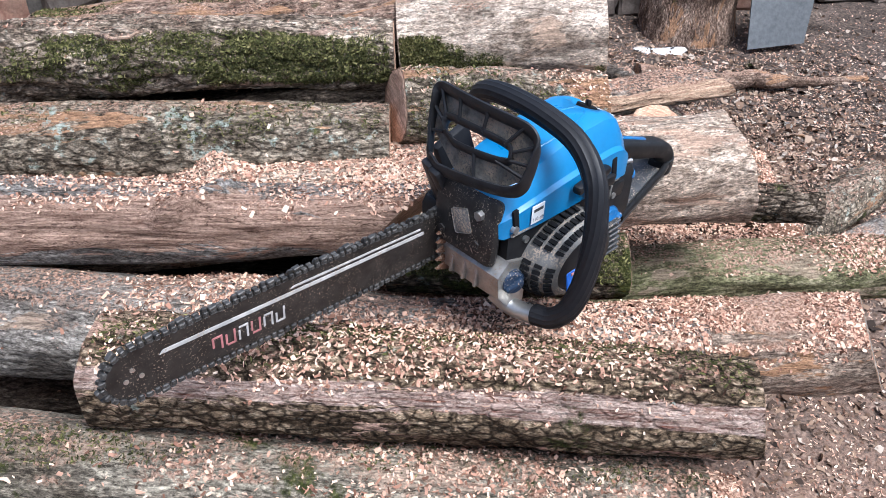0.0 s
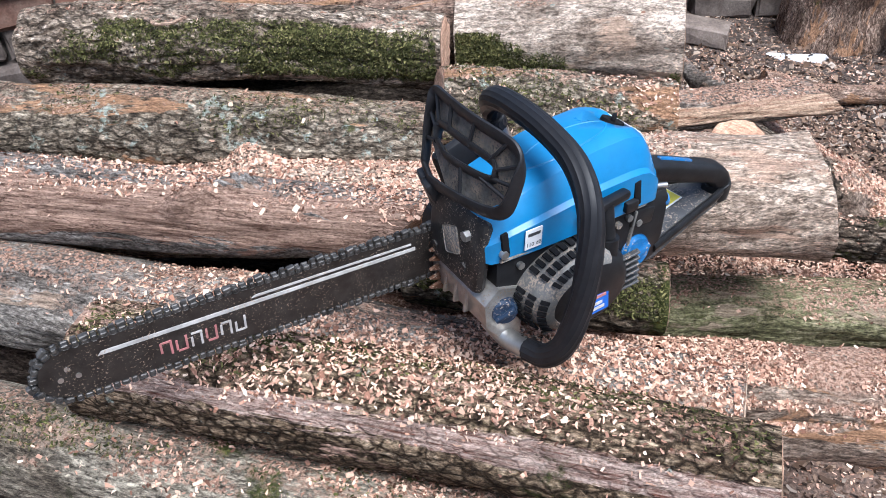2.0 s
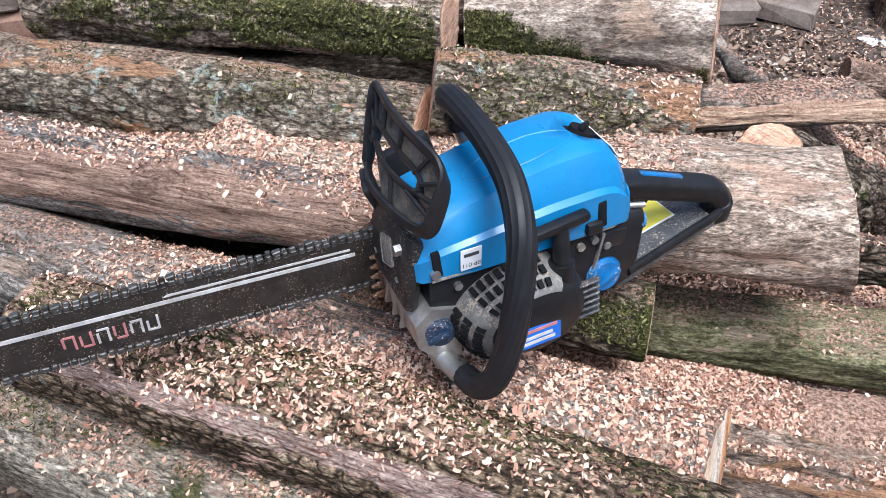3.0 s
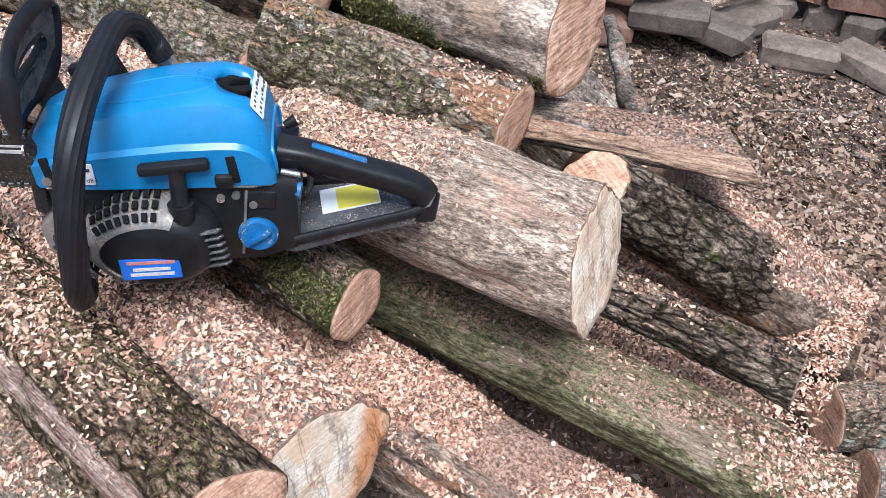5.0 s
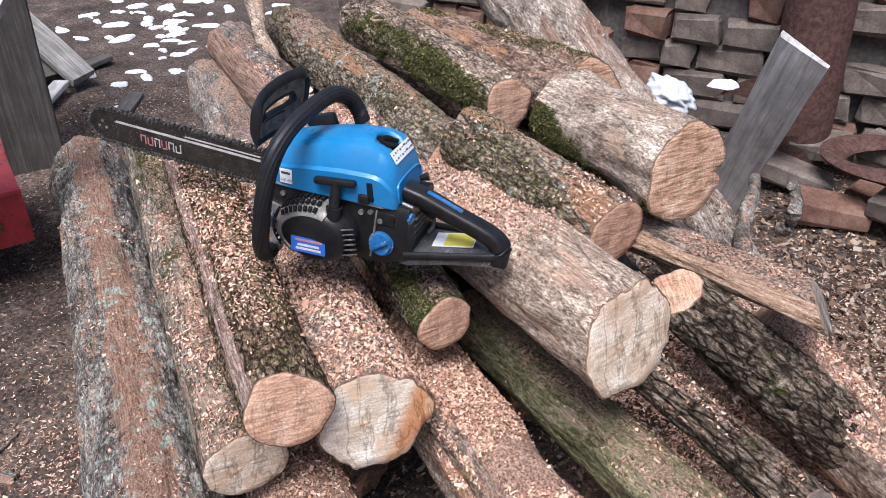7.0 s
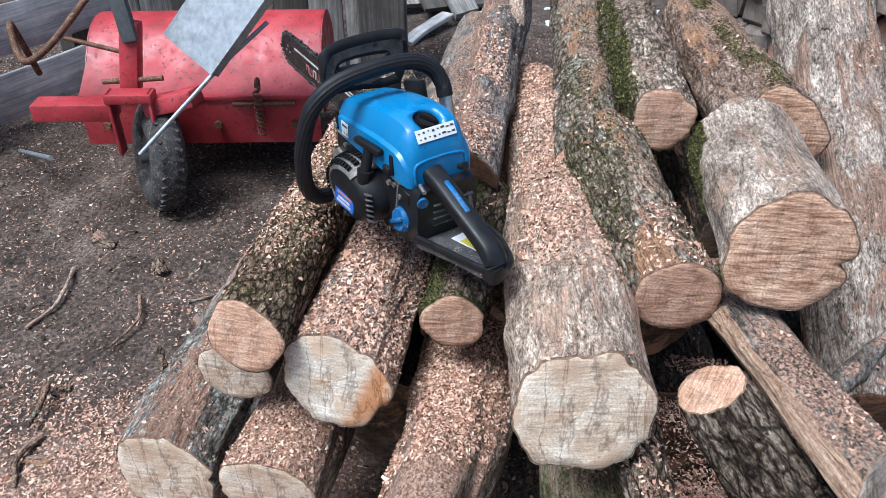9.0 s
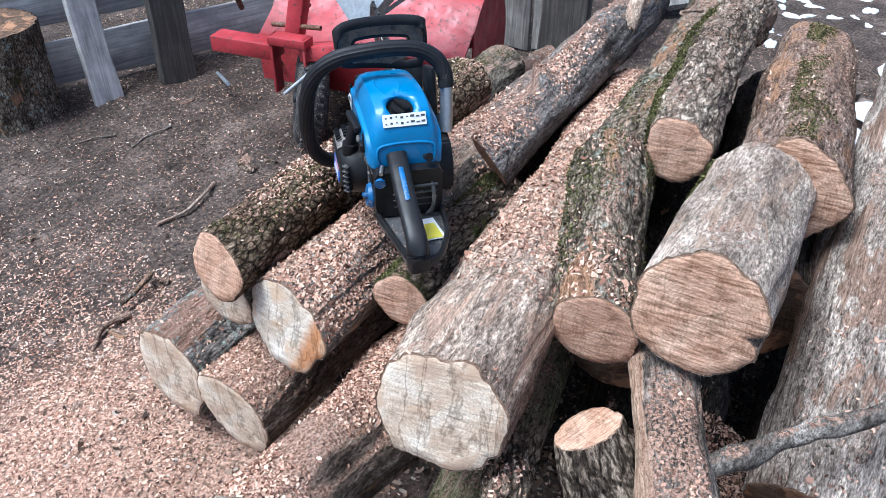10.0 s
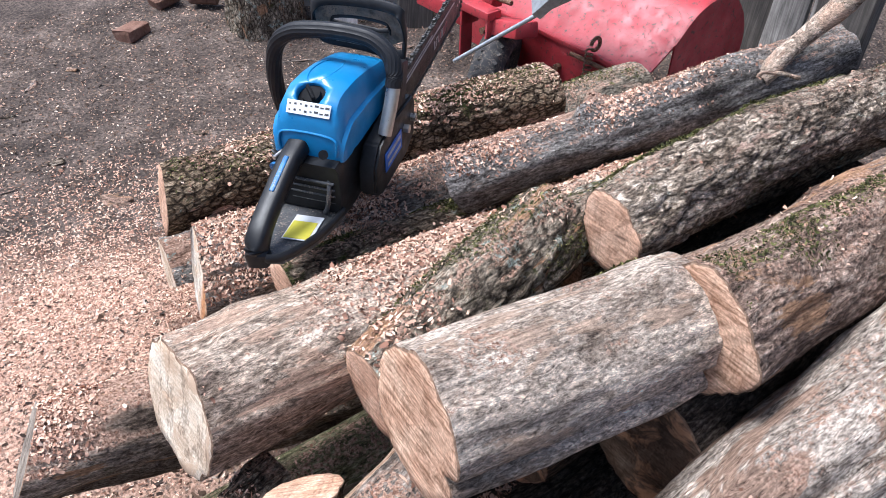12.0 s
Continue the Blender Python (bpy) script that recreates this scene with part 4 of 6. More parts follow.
tube(bm, smooth_path([(-0.0340, 0.047, 0.046), (-0.1080, 0.035, 0.057), (-0.1680, 0.024, 0.066), (-0.1810, 0.008, 0.067), (-0.1700, -0.021, 0.064), (-0.1080, -0.047, 0.056), (-0.0340, -0.055, 0.046)], 6), 0.0045, 10, False, 0, 1.5)
saw_part("plate_rim", bm, BLACK, foot)
tilt = Euler((0.0, 0.165, 0.10)).to_matrix()
bm = B()
box(bm, (-0.0940, -0.018, 0.0530), (0.066, 0.042, 0.0014), tilt, 0.0004, 1)
yl = saw_part("instruction_sticker", bm, WHITE, foot, "white and yellow instruction sticker")
bm = B()
box(bm, (-0.1020, -0.0175, 0.0552), (0.046, 0.036, 0.0010), tilt)
ylb = saw_part("yellow_field", bm, YELLOW, yl)
for n in range(6):
    bm = B()
    box(bm, (-0.124, -0.0045 - n * 0.0052, 0.0561), (0.036 - 0.006 * (n % 3), 0.0011, 0.0006), tilt)
    saw_part("print", bm, INK, yl)
bm = B()
rod(bm, (-0.0250, 0.036, 0.129), (-0.0440, 0.041, 0.128), 0.0032)
saw_part("choke_rod", bm, STEEL)
bm = B()
rod(bm, (-0.0280, 0.040, 0.112), (-0.0440, 0.043, 0.110), 0.0072, 0.0085)
saw_part("primer_bulb", bm, BLUEDARK)
bm = B()
rod(bm, (-0.0260, -0.03, 0.140), (-0.0380, -0.034, 0.145), 0.004, 0.007)
saw_part("choke_knob", bm, BLACK)

# seams, screws and cable on the dark body
bm = B()
tube(bm, [(f, 0.0535 if f > 0 else 0.0505, 0.1245) for f in np.linspace(0.195, -0.016, 24)], 0.0022, 6)
saw_part("cover_seam", bm, GREYM)
bm = B()
box(bm, (0.0145, 0.0505, 0.075), (0.0030, 0.006, 0.085), Euler((0, -0.12, 0)).to_matrix(), 0.001)
saw_part("tank_seam", bm, GREYM)
for f, z in ((0.035, 0.108), (0.020, 0.112), (0.168, 0.108), (0.150, 0.030), (0.004, 0.100)):
    bm = B()
    rod(bm, (f, 0.046, z), (f, 0.0545, z), 0.0042, None, 12)
    saw_part("screw", bm, STEEL if f > 0.1 else GREYM, body)
bm = B()
box(bm, (-0.002, 0.0495, 0.105), (0.034, 0.006, 0.022), Euler((0, -0.1, 0)).to_matrix(), 0.003)
saw_part("air_box", bm, BLACK, body)
bm = B()
for n in range(5):
    box(bm, (-0.0360 - 0.0012 * n, -0.012, 0.050 + n * 0.012), (0.006, 0.070, 0.0035), None, 0.001, 1)
saw_part("tank_ribs", bm, FOOTM, body)
bm = B()
tube(bm, smooth_path([(-0.030, -0.035, 0.110), (-0.044, -0.040, 0.090), (-0.050, -0.038, 0.062), (-0.044, -0.030, 0.045)], 6), 0.0035, 8)
saw_part("fuel_hose", bm, FOOTM, body)

# wrap handle
bm = B()
pts = smooth_path([(0.176, 0.084, 0.020), (0.172, 0.108, 0.028), (0.166, 0.126, 0.054), (0.158, 0.133, 0.10), (0.150, 0.130, 0.155), (0.142, 0.114, 0.203), (0.135, 0.080, 0.232), (0.131, 0.03, 0.243), (0.129, -0.02, 0.245), (0.126, -0.055, 0.240), (0.118, -0.080, 0.225), (0.108, -0.090, 0.205), (0.100, -0.091, 0.185)], 7)
tube(bm, pts, 0.0125, 28, False, 0.035)
wrap = saw_part("front_handle", bm, RUBBER, None, "ribbed black rubber wrap handle")
bm = B()
tube(bm, smooth_path([(0.100, -0.091, 0.186), (0.086, -0.089, 0.155), (0.070, -0.085, 0.120)], 6), 0.0105, 16)
saw_part("handle_end", bm, STEEL, wrap, "bare metal handle tube")
bm = B()
tube(bm, smooth_path([(0.176, 0.086, 0.020), (0.182, 0.055, 0.017), (0.190, 0.030, 0.030)], 6), 0.0115, 16)
saw_part("handle_foot", bm, STEEL, wrap, "bare metal handle tube")

# hand guard: rim, window ring, ribs
def guard_point(y, z):
    return (0.203 - (z - 0.18) * 0.20 + 0.012 * (1 - ((y + 0.005) / 0.08) ** 2), y, z)


bm = B()
outer = smooth_path([(a_, 0.262 + (b_ - 0.265) * 0.78) for a_, b_ in [(-0.070, 0.158), (-0.076, 0.205), (-0.074, 0.247), (-0.066, 0.261), (-0.040, 0.265), (0.01, 0.265), (0.050, 0.262), (0.066, 0.254), (0.072, 0.236), (0.070, 0.200), (0.064, 0.178), (0.048, 0.168), (0.0, 0.160), (-0.050, 0.150)]], 5)
tube(bm, [guard_point(*p) for p in outer], 0.0036, 10, True, 0, 2.4)
guard = saw_part("hand_guard", bm, GUARDM, None, "black hand guard with cells full of sawdust")
bm = B()
win = smooth_path([(a_, 0.262 + (b_ - 0.265) * 0.78) for a_, b_ in [(-0.050, 0.206), (-0.050, 0.222), (-0.042, 0.231), (0.0, 0.234), (0.038, 0.231), (0.046, 0.220), (0.042, 0.208), (0.010, 0.203), (-0.03, 0.199)]], 5)
tube(bm, [guard_point(*p) for p in win], 0.0026, 8, True, 0, 2.4)
saw_part("window_rim", bm, GUARDM, guard)
bm = B()
n = len(outer)
idx = [int(i_ * len(win) / 40) % len(win) for i_ in range(40)]
outs = [min(outer, key=lambda q: (q[0] - win[i_][0] * 1.35 - 0.002) ** 2 + (q[1] - 0.2145 - (win[i_][1] - 0.217) * 2.4) ** 2) for i_ in idx]
va = [bm.verts.new(Vector(guard_point(*win[i_])) + Vector((-0.003, 0, 0))) for i_ in idx]
vb = [bm.verts.new(Vector(guard_point(*q)) + Vector((-0.003, 0, 0))) for q in outs]
for i_ in range(40):
    j_ = (i_ + 1) % 40
    if (vb[i_].co - vb[j_].co).length > 1e-5:
        bm.faces.new((va[i_], va[j_], vb[j_], vb[i_]))
    else:
        bm.faces.new((va[i_], va[j_], vb[i_]))
bmesh.ops.solidify(bm, geom=bm.faces[:], thickness=0.003)
saw_part("web", bm, WEBM, guard, "sawdust-caked backing")
for k in range(0, 40, 4):
    bm = B()
    a, b = Vector(guard_point(*win[idx[k]])), Vector(guard_point(*outs[k]))
    if (a - b).length > 0.006:
        rod(bm, a + Vector((0.002, 0, 0)), b + Vector((0.002, 0, 0)), 0.0022, None, 6)
        saw_part("rib", bm, GUARDM, guard)
    else:
        bm.free()
for y0, z0, y1, z1, mt in ((-0.066, 0.168, -0.060, 0.095, GUARDM), (-0.05, 0.166, -0.045, 0.10, GUARDM)):
    bm = B()
    a, b = Vector(guard_point(y0, z0)), Vector((0.185, y1, z1))
    box(bm, (a + b) / 2, (0.020, 0.012, (a - b).length + 0.012), (a - b).to_track_quat("Z", "Y").to_matrix(), 0.003)
    saw_part("guard_arm", bm, mt, guard)
bm = B()
box(bm, (0.155, -0.077, 0.150), (0.055, 0.014, 0.085), Euler((0, 0.35, 0)).to_matrix(), 0.006)
saw_part("guard_pivot", bm, GUARDM, guard)

# clutch cover, spikes
bm = B()
prism(bm, [(0.205, -0.074, 0.104), (0.196, -0.074, 0.118), (0.11, -0.074, 0.126), (0.045, -0.074, 0.118), (0.02, -0.074, 0.09), (0.015, -0.074, 0.045), (0.04, -0.074, 0.026), (0.16, -0.074, 0.026), (0.200, -0.074, 0.045)], (0, 1, 0), 0.028)
bmesh.ops.bevel(bm, geom=[e for e in bm.edges], offset=0.004, segments=2, affect="EDGES")
clutch = saw_part("clutch_cover", bm, BLACK, None, "black clutch cover with a blue sticker")
bm = B()
box(bm, (0.095, -0.0890, 0.075), (0.075, 0.0016, 0.034), None, 0.0005, 1)
cl = saw_part("side_sticker", bm, LABELBLUE, clutch)
for z in (0.083, 0.068):
    bm = B()
    box(bm, (0.095, -0.0900, z), (0.060, 0.001, 0.006))
    saw_part("print", bm, PALE, cl)
for f in (0.150, 0.185):
    bm = B()
    rod(bm, (f, -0.088, 0.082), (f, -0.097, 0.082), 0.0075, None, 6)
    saw_part("bar_nut", bm, STEEL, clutch)
bm = B()
sp = [(0.196, -0.058, 0.03)]
for k in range(5):
    z = 0.034 + k * 0.013
    sp += [(0.206, -0.058, z), (0.224, -0.058, z + 0.007)]
sp += [(0.206, -0.058, 0.10), (0.190, -0.058, 0.10)]
prism(bm, sp, (0, 1, 0), 0.004)
prism(bm, [(a, -0.036, c) for a, b, c in sp], (0, 1, 0), 0.004)
saw_part("bumper_plate", bm, RUST, None, "rusty toothed bumper plate", False)

# guide bar and chain
BY, F0, F1 = -0.050, 0.150, 0.588


def bar_mid(f):
    return 0.0805 + (f - 0.2) * 0.042


def bar_half(f):
    return 0.0275 + 0.0022 * math.sin(math.pi * min(1, max(0, (f - F0) / (F1 - F0))))


loop = [(f, bar_mid(f) + bar_half(f)) for f in np.linspace(F0, F1, 30)]
loop += [(F1 + 0.030 * math.sin(a), bar_mid(F1) + 0.0275 * math.cos(a)) for a in np.linspace(0.12, math.pi - 0.12, 14)]
loop += [(f, bar_mid(f) - bar_half(f)) for f in np.linspace(F1, F0, 30)]
bm = B()
prism(bm, [(f, BY, z) for f, z in loop], (0, 1, 0), 0.0048)
bar = saw_part("guide_bar", bm, BARM, None, "scratched dark guide bar with worn print", False)
for dx, dz in ((0.0, 0.006), (0.008, -0.004), (-0.007, -0.005)):
    for s in (1, -1):
        bm = B()
        rod(bm, (F1 + 0.004 + dx, BY + s * 0.0022, bar_mid(F1) + dz), (F1 + 0.004 + dx, BY + s * 0.0034, bar_mid(F1) + dz), 0.0026)
        saw_part("rivet", bm, STEEL, bar)
slope = math.atan(0.042)
for s in (1, -1):
    bm = B()
    for fa, fb, off, h in ((0.235, 0.565, 0.0115, 0.0042), (0.24, 0.42, 0.0185, 0.0024)):
        prism(bm, [(fa, BY + s * 0.0027, bar_mid(fa) + off - h / 2), (fb, BY + s * 0.0027, bar_mid(fb) + off - h / 2), (fb - 0.004, BY + s * 0.0027, bar_mid(fb) + off + h / 2), (fa, BY + s * 0.0027, bar_mid(fa) + off + h / 2)], (0, 1, 0), 0.0006)
    saw_part("stripe", bm, PALE, bar)
    for n in range(6):
        bm = B()
        f = 0.435 + n * 0.0145
        z = bar_mid(f) - 0.009
        y = BY + s * 0.0027
        for dx, dz, wx, wz in ((-0.0048, 0, 0.0022, 0.017), (0.0, 0.0076 if n % 2 else -0.0076, 0.0085, 0.0022), (0.0045, 0.002 * (n % 3 - 1), 0.0022, 0.012)):
            box(bm, (f + dx, y, z + dz), (wx, 0.0007, wz), Euler((0, -slope, 0)).to_matrix())
        saw_part("print", bm, PINK if n in (2, 4, 5) else PALE, bar)
chain_loop = np.array(loop + [loop[0]])
seg = np.linalg.norm(np.diff(chain_loop, axis=0), axis=1)
dist = np.concatenate([[0], np.cumsum(seg)])
bm = B()
step, k = 0.0081, 0
for d in np.arange(0, dist[-1] - 0.09, step):
    c = np.array([np.interp(d, dist, chain_loop[:, a]) for a in (0, 1)])
    c2 = np.array([np.interp(d + 0.004, dist, chain_loop[:, a]) for a in (0, 1)])
    t = (c2 - c) / max(1e-6, np.linalg.norm(c2 - c))
    nrm = np.array([-t[1], t[0]])
    ang = math.atan2(t[1], t[0])
    q = Euler((0, -ang, 0)).to_matrix()
    kind = k % 4
    for s in (1, -1):
        p = c + nrm * 0.0032
        box(bm, (p[0], BY + s * 0.0030, p[1]), (0.0060 if k % 2 else 0.0078, 0.0018, 0.0072 if k % 2 else 0.0056), q, 0.0014, 1)
        rod(bm, (p[0], BY + s * 0.0036, p[1]), (p[0], BY + s * 0.0046, p[1]), 0.0014, None, 6)
    if kind == 0:
        p = c + nrm * 0.0072
        box(bm, (p[0], BY + (0.0012 if (k // 4) % 2 else -0.0012), p[1]), (0.0085, 0.0062, 0.0045), q @ Euler((0, 0.16, 0)).to_matrix(), 0.0009, 1)
    elif kind == 1:
        p = c + nrm * 0.0068
        box(bm, (p[0], BY, p[1]), (0.0044, 0.0030, 0.0055), q)
    else:
        p = c + nrm * 0.0032
        box(bm, (p[0], BY, p[1]), (0.005, 0.0066, 0.0028), q)
    k += 1
saw_part("chain", bm, CHAINM, None, "oily toothed saw chain", False)

# ---------------------------------------------------------------- yard materials
def worn_wood(name, dark, mid, light, wet=0.0):
    k = Mat(name, 0.85 - wet)
    gr = k.noise(k.coord((1.5, 30, 30)), 3.0, 7.0, 0.7, 0.5)
    c = k.ramp(gr, [(0.3, dark), (0.52, mid), (0.72, light)])
    c = k.mix(0.6, c, k.ramp(k.noise(k.coord(), 12.0, 6.0, 0.65), [(0.3, (0.5, 0.48, 0.46)), (0.7, (1.25, 1.22, 1.2))]), "MULTIPLY")
    k.color(c)
    k.bump(gr, 0.6, 0.003)
    return k.m


def masonry(name, a, b, c):
    k = Mat(name, 0.92)
    p = k.coord()
    info = k.t.nodes.new("ShaderNodeObjectInfo")
    n = k.noise(p, 9.0, 6.0, 0.7)
    col = k.ramp(n, [(0.3, a), (0.5, b), (0.72, c)])
    col = k.mix(0.8, col, k.ramp(info.outputs["Random"], [(0.0, (0.40, 0.37, 0.36)), (0.5, (0.75, 0.71, 0.67)), (1.0, (1.15, 1.05, 0.97))]), "MULTIPLY")
    k.color(k.mix(0.5, col, k.ramp(k.noise(p, 120.0, 4.0, 0.7), [(0.3, (0.5, 0.5, 0.5)), (0.65, (1.25, 1.25, 1.25))]), "MULTIPLY"))
    k.bump(k.noise(p, 60.0, 6.0, 0.7), 0.8, 0.006)
    return k.m


BOARD = worn_wood("weathered_grey_board", (0.10, 0.097, 0.092), (0.25, 0.24, 0.225), (0.43, 0.42, 0.395))
BOARDPALE = worn_wood("pale_grey_board", (0.26, 0.255, 0.25), (0.50, 0.49, 0.475), (0.70, 0.69, 0.67))
BOARDDARK = worn_wood("dark_damp_board", (0.035, 0.032, 0.03), (0.075, 0.068, 0.06), (0.15, 0.135, 0.12), 0.1)
BRICK = masonry("old_brick", (0.10, 0.055, 0.04), (0.22, 0.13, 0.10), (0.34, 0.24, 0.19))
BLOCK = masonry("grey_stone_block", (0.10, 0.085, 0.075), (0.20, 0.17, 0.15), (0.33, 0.29, 0.26))
SNOW = plain("old_snow", (0.66, 0.68, 0.71), 0.7, 0, 0.4, 0.4, 0, 0.4)
GALV = plain("galvanised_sheet", (0.42, 0.45, 0.47), 0.42, 0.7, 0.4)
TYRE = plain("dusty_tyre_rubber", (0.045, 0.045, 0.047), 0.8, 0, 0.5, 0.4)
PIPE = plain("rusty_pipe", (0.11, 0.06, 0.05), 0.8, 0.3, 0.8)
SHEETM = plain("dark_grey_sheet", (0.09, 0.095, 0.10), 0.6, 0.3, 0.4)
BAGM = plain("white_plastic_bag", (0.62, 0.64, 0.67), 0.35, 0, 0.3)
ORANGE = plain("orange_print", (0.75, 0.25, 0.04), 0.5)
red = Mat("scratched_red_paint", 0.45)
rp = red.coord()
rc = red.ramp(red.noise(rp, 7.0, 5.0, 0.6), [(0.3, (0.24, 0.016, 0.020)), (0.55, (0.40, 0.036, 0.046)), (0.8, (0.50, 0.10, 0.105))])
rm = red.ramp(red.noise(rp, 70.0, 5.0, 0.75), [(0.565, 0.0), (0.62, 1.0)])
red.color(red.mix(rm, rc, (0.10, 0.035, 0.03)))
red.rough(red.ramp(red.noise(rp, 20.0, 4.0), [(0.3, 0.35), (0.7, 0.65)]))
red.bump(rm, 0.3, 0.001)
RED = red.m


def plank(name, a, b, width, thick, mat, face, parent=None, label="", category="board", seed=0):
    """A worn board from a to b; face: the way its broad side looks."""
    a, b = Vector(a), Vector(b)
    x = (b - a).normalized()
    z = (Vector(face) - x * Vector(face).dot(x)).normalized()
    y = z.cross(x)
    m = Matrix((x, y, z)).transposed().to_4x4()
    m.translation = a
    n, ln = 14, (b - a).length
    bm = B()
    rows = []
    for i in range(n + 1):
        s = i / n
        w0 = width / 2 * (1 + 0.08 * float(vnoise((s * 5, seed, 0), 3)))
        w1 = width / 2 * (1 + 0.08 * float(vnoise((s * 5, seed, 9), 4)))
        e = 0.02 * float(vnoise((seed * 3.1, 1, i % n), 5)) if i in (0, n) else 0
        c = 0.006 * float(vnoise((s * 3, seed, 5), 6))
        rows.append([(s * ln + e, w0, c - thick / 2), (s * ln + e, w0, c + thick * 0.35), (s * ln, w0 * 0.93, c + thick / 2), (s * ln - e, -w1 * 0.93, c + thick / 2), (s * ln - e, -w1, c + thick * 0.35), (s * ln - e, -w1, c - thick / 2)])
    loft(bm, rows)
    if parent is not None:
        ob = part(name, bm, mat, parent, label)
        ob.matrix_world = m
        return ob
    ob = part(name, bm, mat, None)
    ob.matrix_world = m
    return tagged(ob, label, category)


brick_meshes = {}


def brick_mesh(kind, size, mat):
    """One of five chipped bricks of a size, shared by all alike."""
    key = (kind, size)
    if key not in brick_meshes:
        bm = B()
        box(bm, (0, 0, 0), size, None, min(size) * 0.13, 1)
        rnd = random.Random(kind * 7 + 3)
        for v in bm.verts:
            v.co += Vector([rnd.uniform(-1, 1) * min(size) * 0.11 for _ in range(3)])
        me = bpy.data.meshes.new("brick")
        bm.to_mesh(me)
        bm.free()
        me.materials.append(mat)
        brick_meshes[key] = me
    return brick_meshes[key]


# ---------------------------------------------------------------- cultivator
TIL = Matrix.Translation((-1.05, -0.95, 0.0))
tiller = thing("garden_tiller", TIL, "red garden tiller with a small black wheel behind the logs", "tiller")
along = (Vector((-1.17, -0.52, 0)) - Vector((-1.02, -1.40, 0))).normalized()
outw = Vector((-along.y, along.x, 0)) * -1
T0 = Vector((-1.02, -1.40, 0)) + along * 0.12
TLEN = 0.77
frame_t = Matrix((along, outw, Vector((0, 0, 1)))).transposed().to_4x4()
frame_t.translation = T0
if outw.x < 0:
    outw = -outw


def tpart(name, bm, mat, parent=None, label="", smooth=True):
    bm.transform(TIL.inverted() @ frame_t)
    return part(name, bm, mat, parent or tiller, label, smooth)


sgn = 1 if frame_t.col[1].x > 0 else -1
prof = [(0.0, 0.150), (0.012, 0.30), (-0.02, 0.325), (-0.12, 0.385), (-0.20, 0.455), (-0.29, 0.485), (-0.39, 0.470), (-0.47, 0.40), (-0.51, 0.30), (-0.50, 0.17)]
pp = smooth_path([(a, c, 0) for a, c in prof], 3)[:, :2]
bm = B()
vo = [[bm.verts.new((x, sgn * a, c)) for a, c in pp] for x in np.linspace(0, TLEN, 10)]
for r0, r1 in zip(vo, vo[1:]):
    for k in range(len(pp) - 1):
        bm.faces.new((r0[k], r0[k + 1], r1[k + 1], r1[k]))
bmesh.ops.recalc_face_normals(bm, faces=bm.faces[:])
bmesh.ops.solidify(bm, geom=bm.faces[:], thickness=0.006)
hood = tpart("hood", bm, RED, None, "faded red rotor hood")
for x in (0.0, TLEN):
    bm = B()
    prism(bm, [(x, sgn * a, c) for a, c in pp if a < -0.10] + [(x, sgn * -0.12, 0.20)], (1, 0, 0), 0.006)
    tpart("side_plate", bm, RED, hood, "", False)
bm = B()
box(bm, (TLEN / 2, sgn * 0.018, 0.318), (TLEN, 0.012, 0.014), None, 0.003)
tpart("hood_rib", bm, RED, hood)
for x in (0.08, 0.44, 0.69):
    bm = B()
    rod(bm, (x, sgn * 0.004, 0.225), (x, sgn * 0.026, 0.225), 0.013, None, 6)
    tpart("bolt", bm, RUST, hood)
# beam with the wheel fork
bm = B()
box(bm, (0.075, sgn * 0.185, 0.360), (0.24, 0.075, 0.055), None, 0.006)
tpart("beam", bm, RED, None, "red beam with a chequered end")
bm = B()
box(bm, (0.36, sgn * 0.165, 0.372), (0.16, 0.09, 0.05), Euler((0.15, -0.25, 0.1)).to_matrix(), 0.006)
tpart("tread_plate", bm, RED, None)
bm = B()
for y in (-0.055, 0.065):
    box(bm, (0.245 + y, sgn * 0.20, 0.32), (0.010, 0.05, 0.20), None, 0.003)
box(bm, (0.25, sgn * 0.20, 0.405), (0.14, 0.06, 0.03), None, 0.005)
tpart("wheel_fork", bm, RED)
bm = B()
box(bm, (0.25, sgn * 0.12, 0.50), (0.055, 0.055, 0.20), Euler((0.2, 0.15, 0)).to_matrix(), 0.006)
tpart("mast", bm, RED)
bm = B()
box(bm, (0.24, sgn * 0.10, 0.70), (0.045, 0.03, 0.32), Euler((0.25, -0.18, 0)).to_matrix(), 0.004)
tpart("handle_post", bm, SHEETM)
for x0, y0, z0, x1, y1, z1, r in ((0.16, 0.15, 0.43, 0.34, 0.15, 0.44, 0.008), (0.02, 0.02, 0.52, 0.25, 0.05, 0.47, 0.007), (0.50, 0.03, 0.30, 0.70, 0.03, 0.30, 0.007)):
    bm = B()
    rod(bm, (x0, sgn * y0, z0), (x1, sgn * y1, z1), r)
    tpart("rusty_rod", bm, RUST)
bm = B()
tube(bm, [(0.585 + 0.011 * math.cos(a), sgn * (0.045 + 0.011 * math.sin(a)), 0.20 + 0.0024 * a) for a in np.linspace(0, 62, 300)], 0.0035, 6)
tpart("spring", bm, RUST, None, "rusty coil spring")
bm = B()
tube(bm, [(0.585, sgn * (0.02 + 0.02 * math.cos(a)), 0.36 + 0.02 * math.sin(a)) for a in np.linspace(0, 5.5, 16)], 0.006, 8)
tpart("spring_hook", bm, RUST)
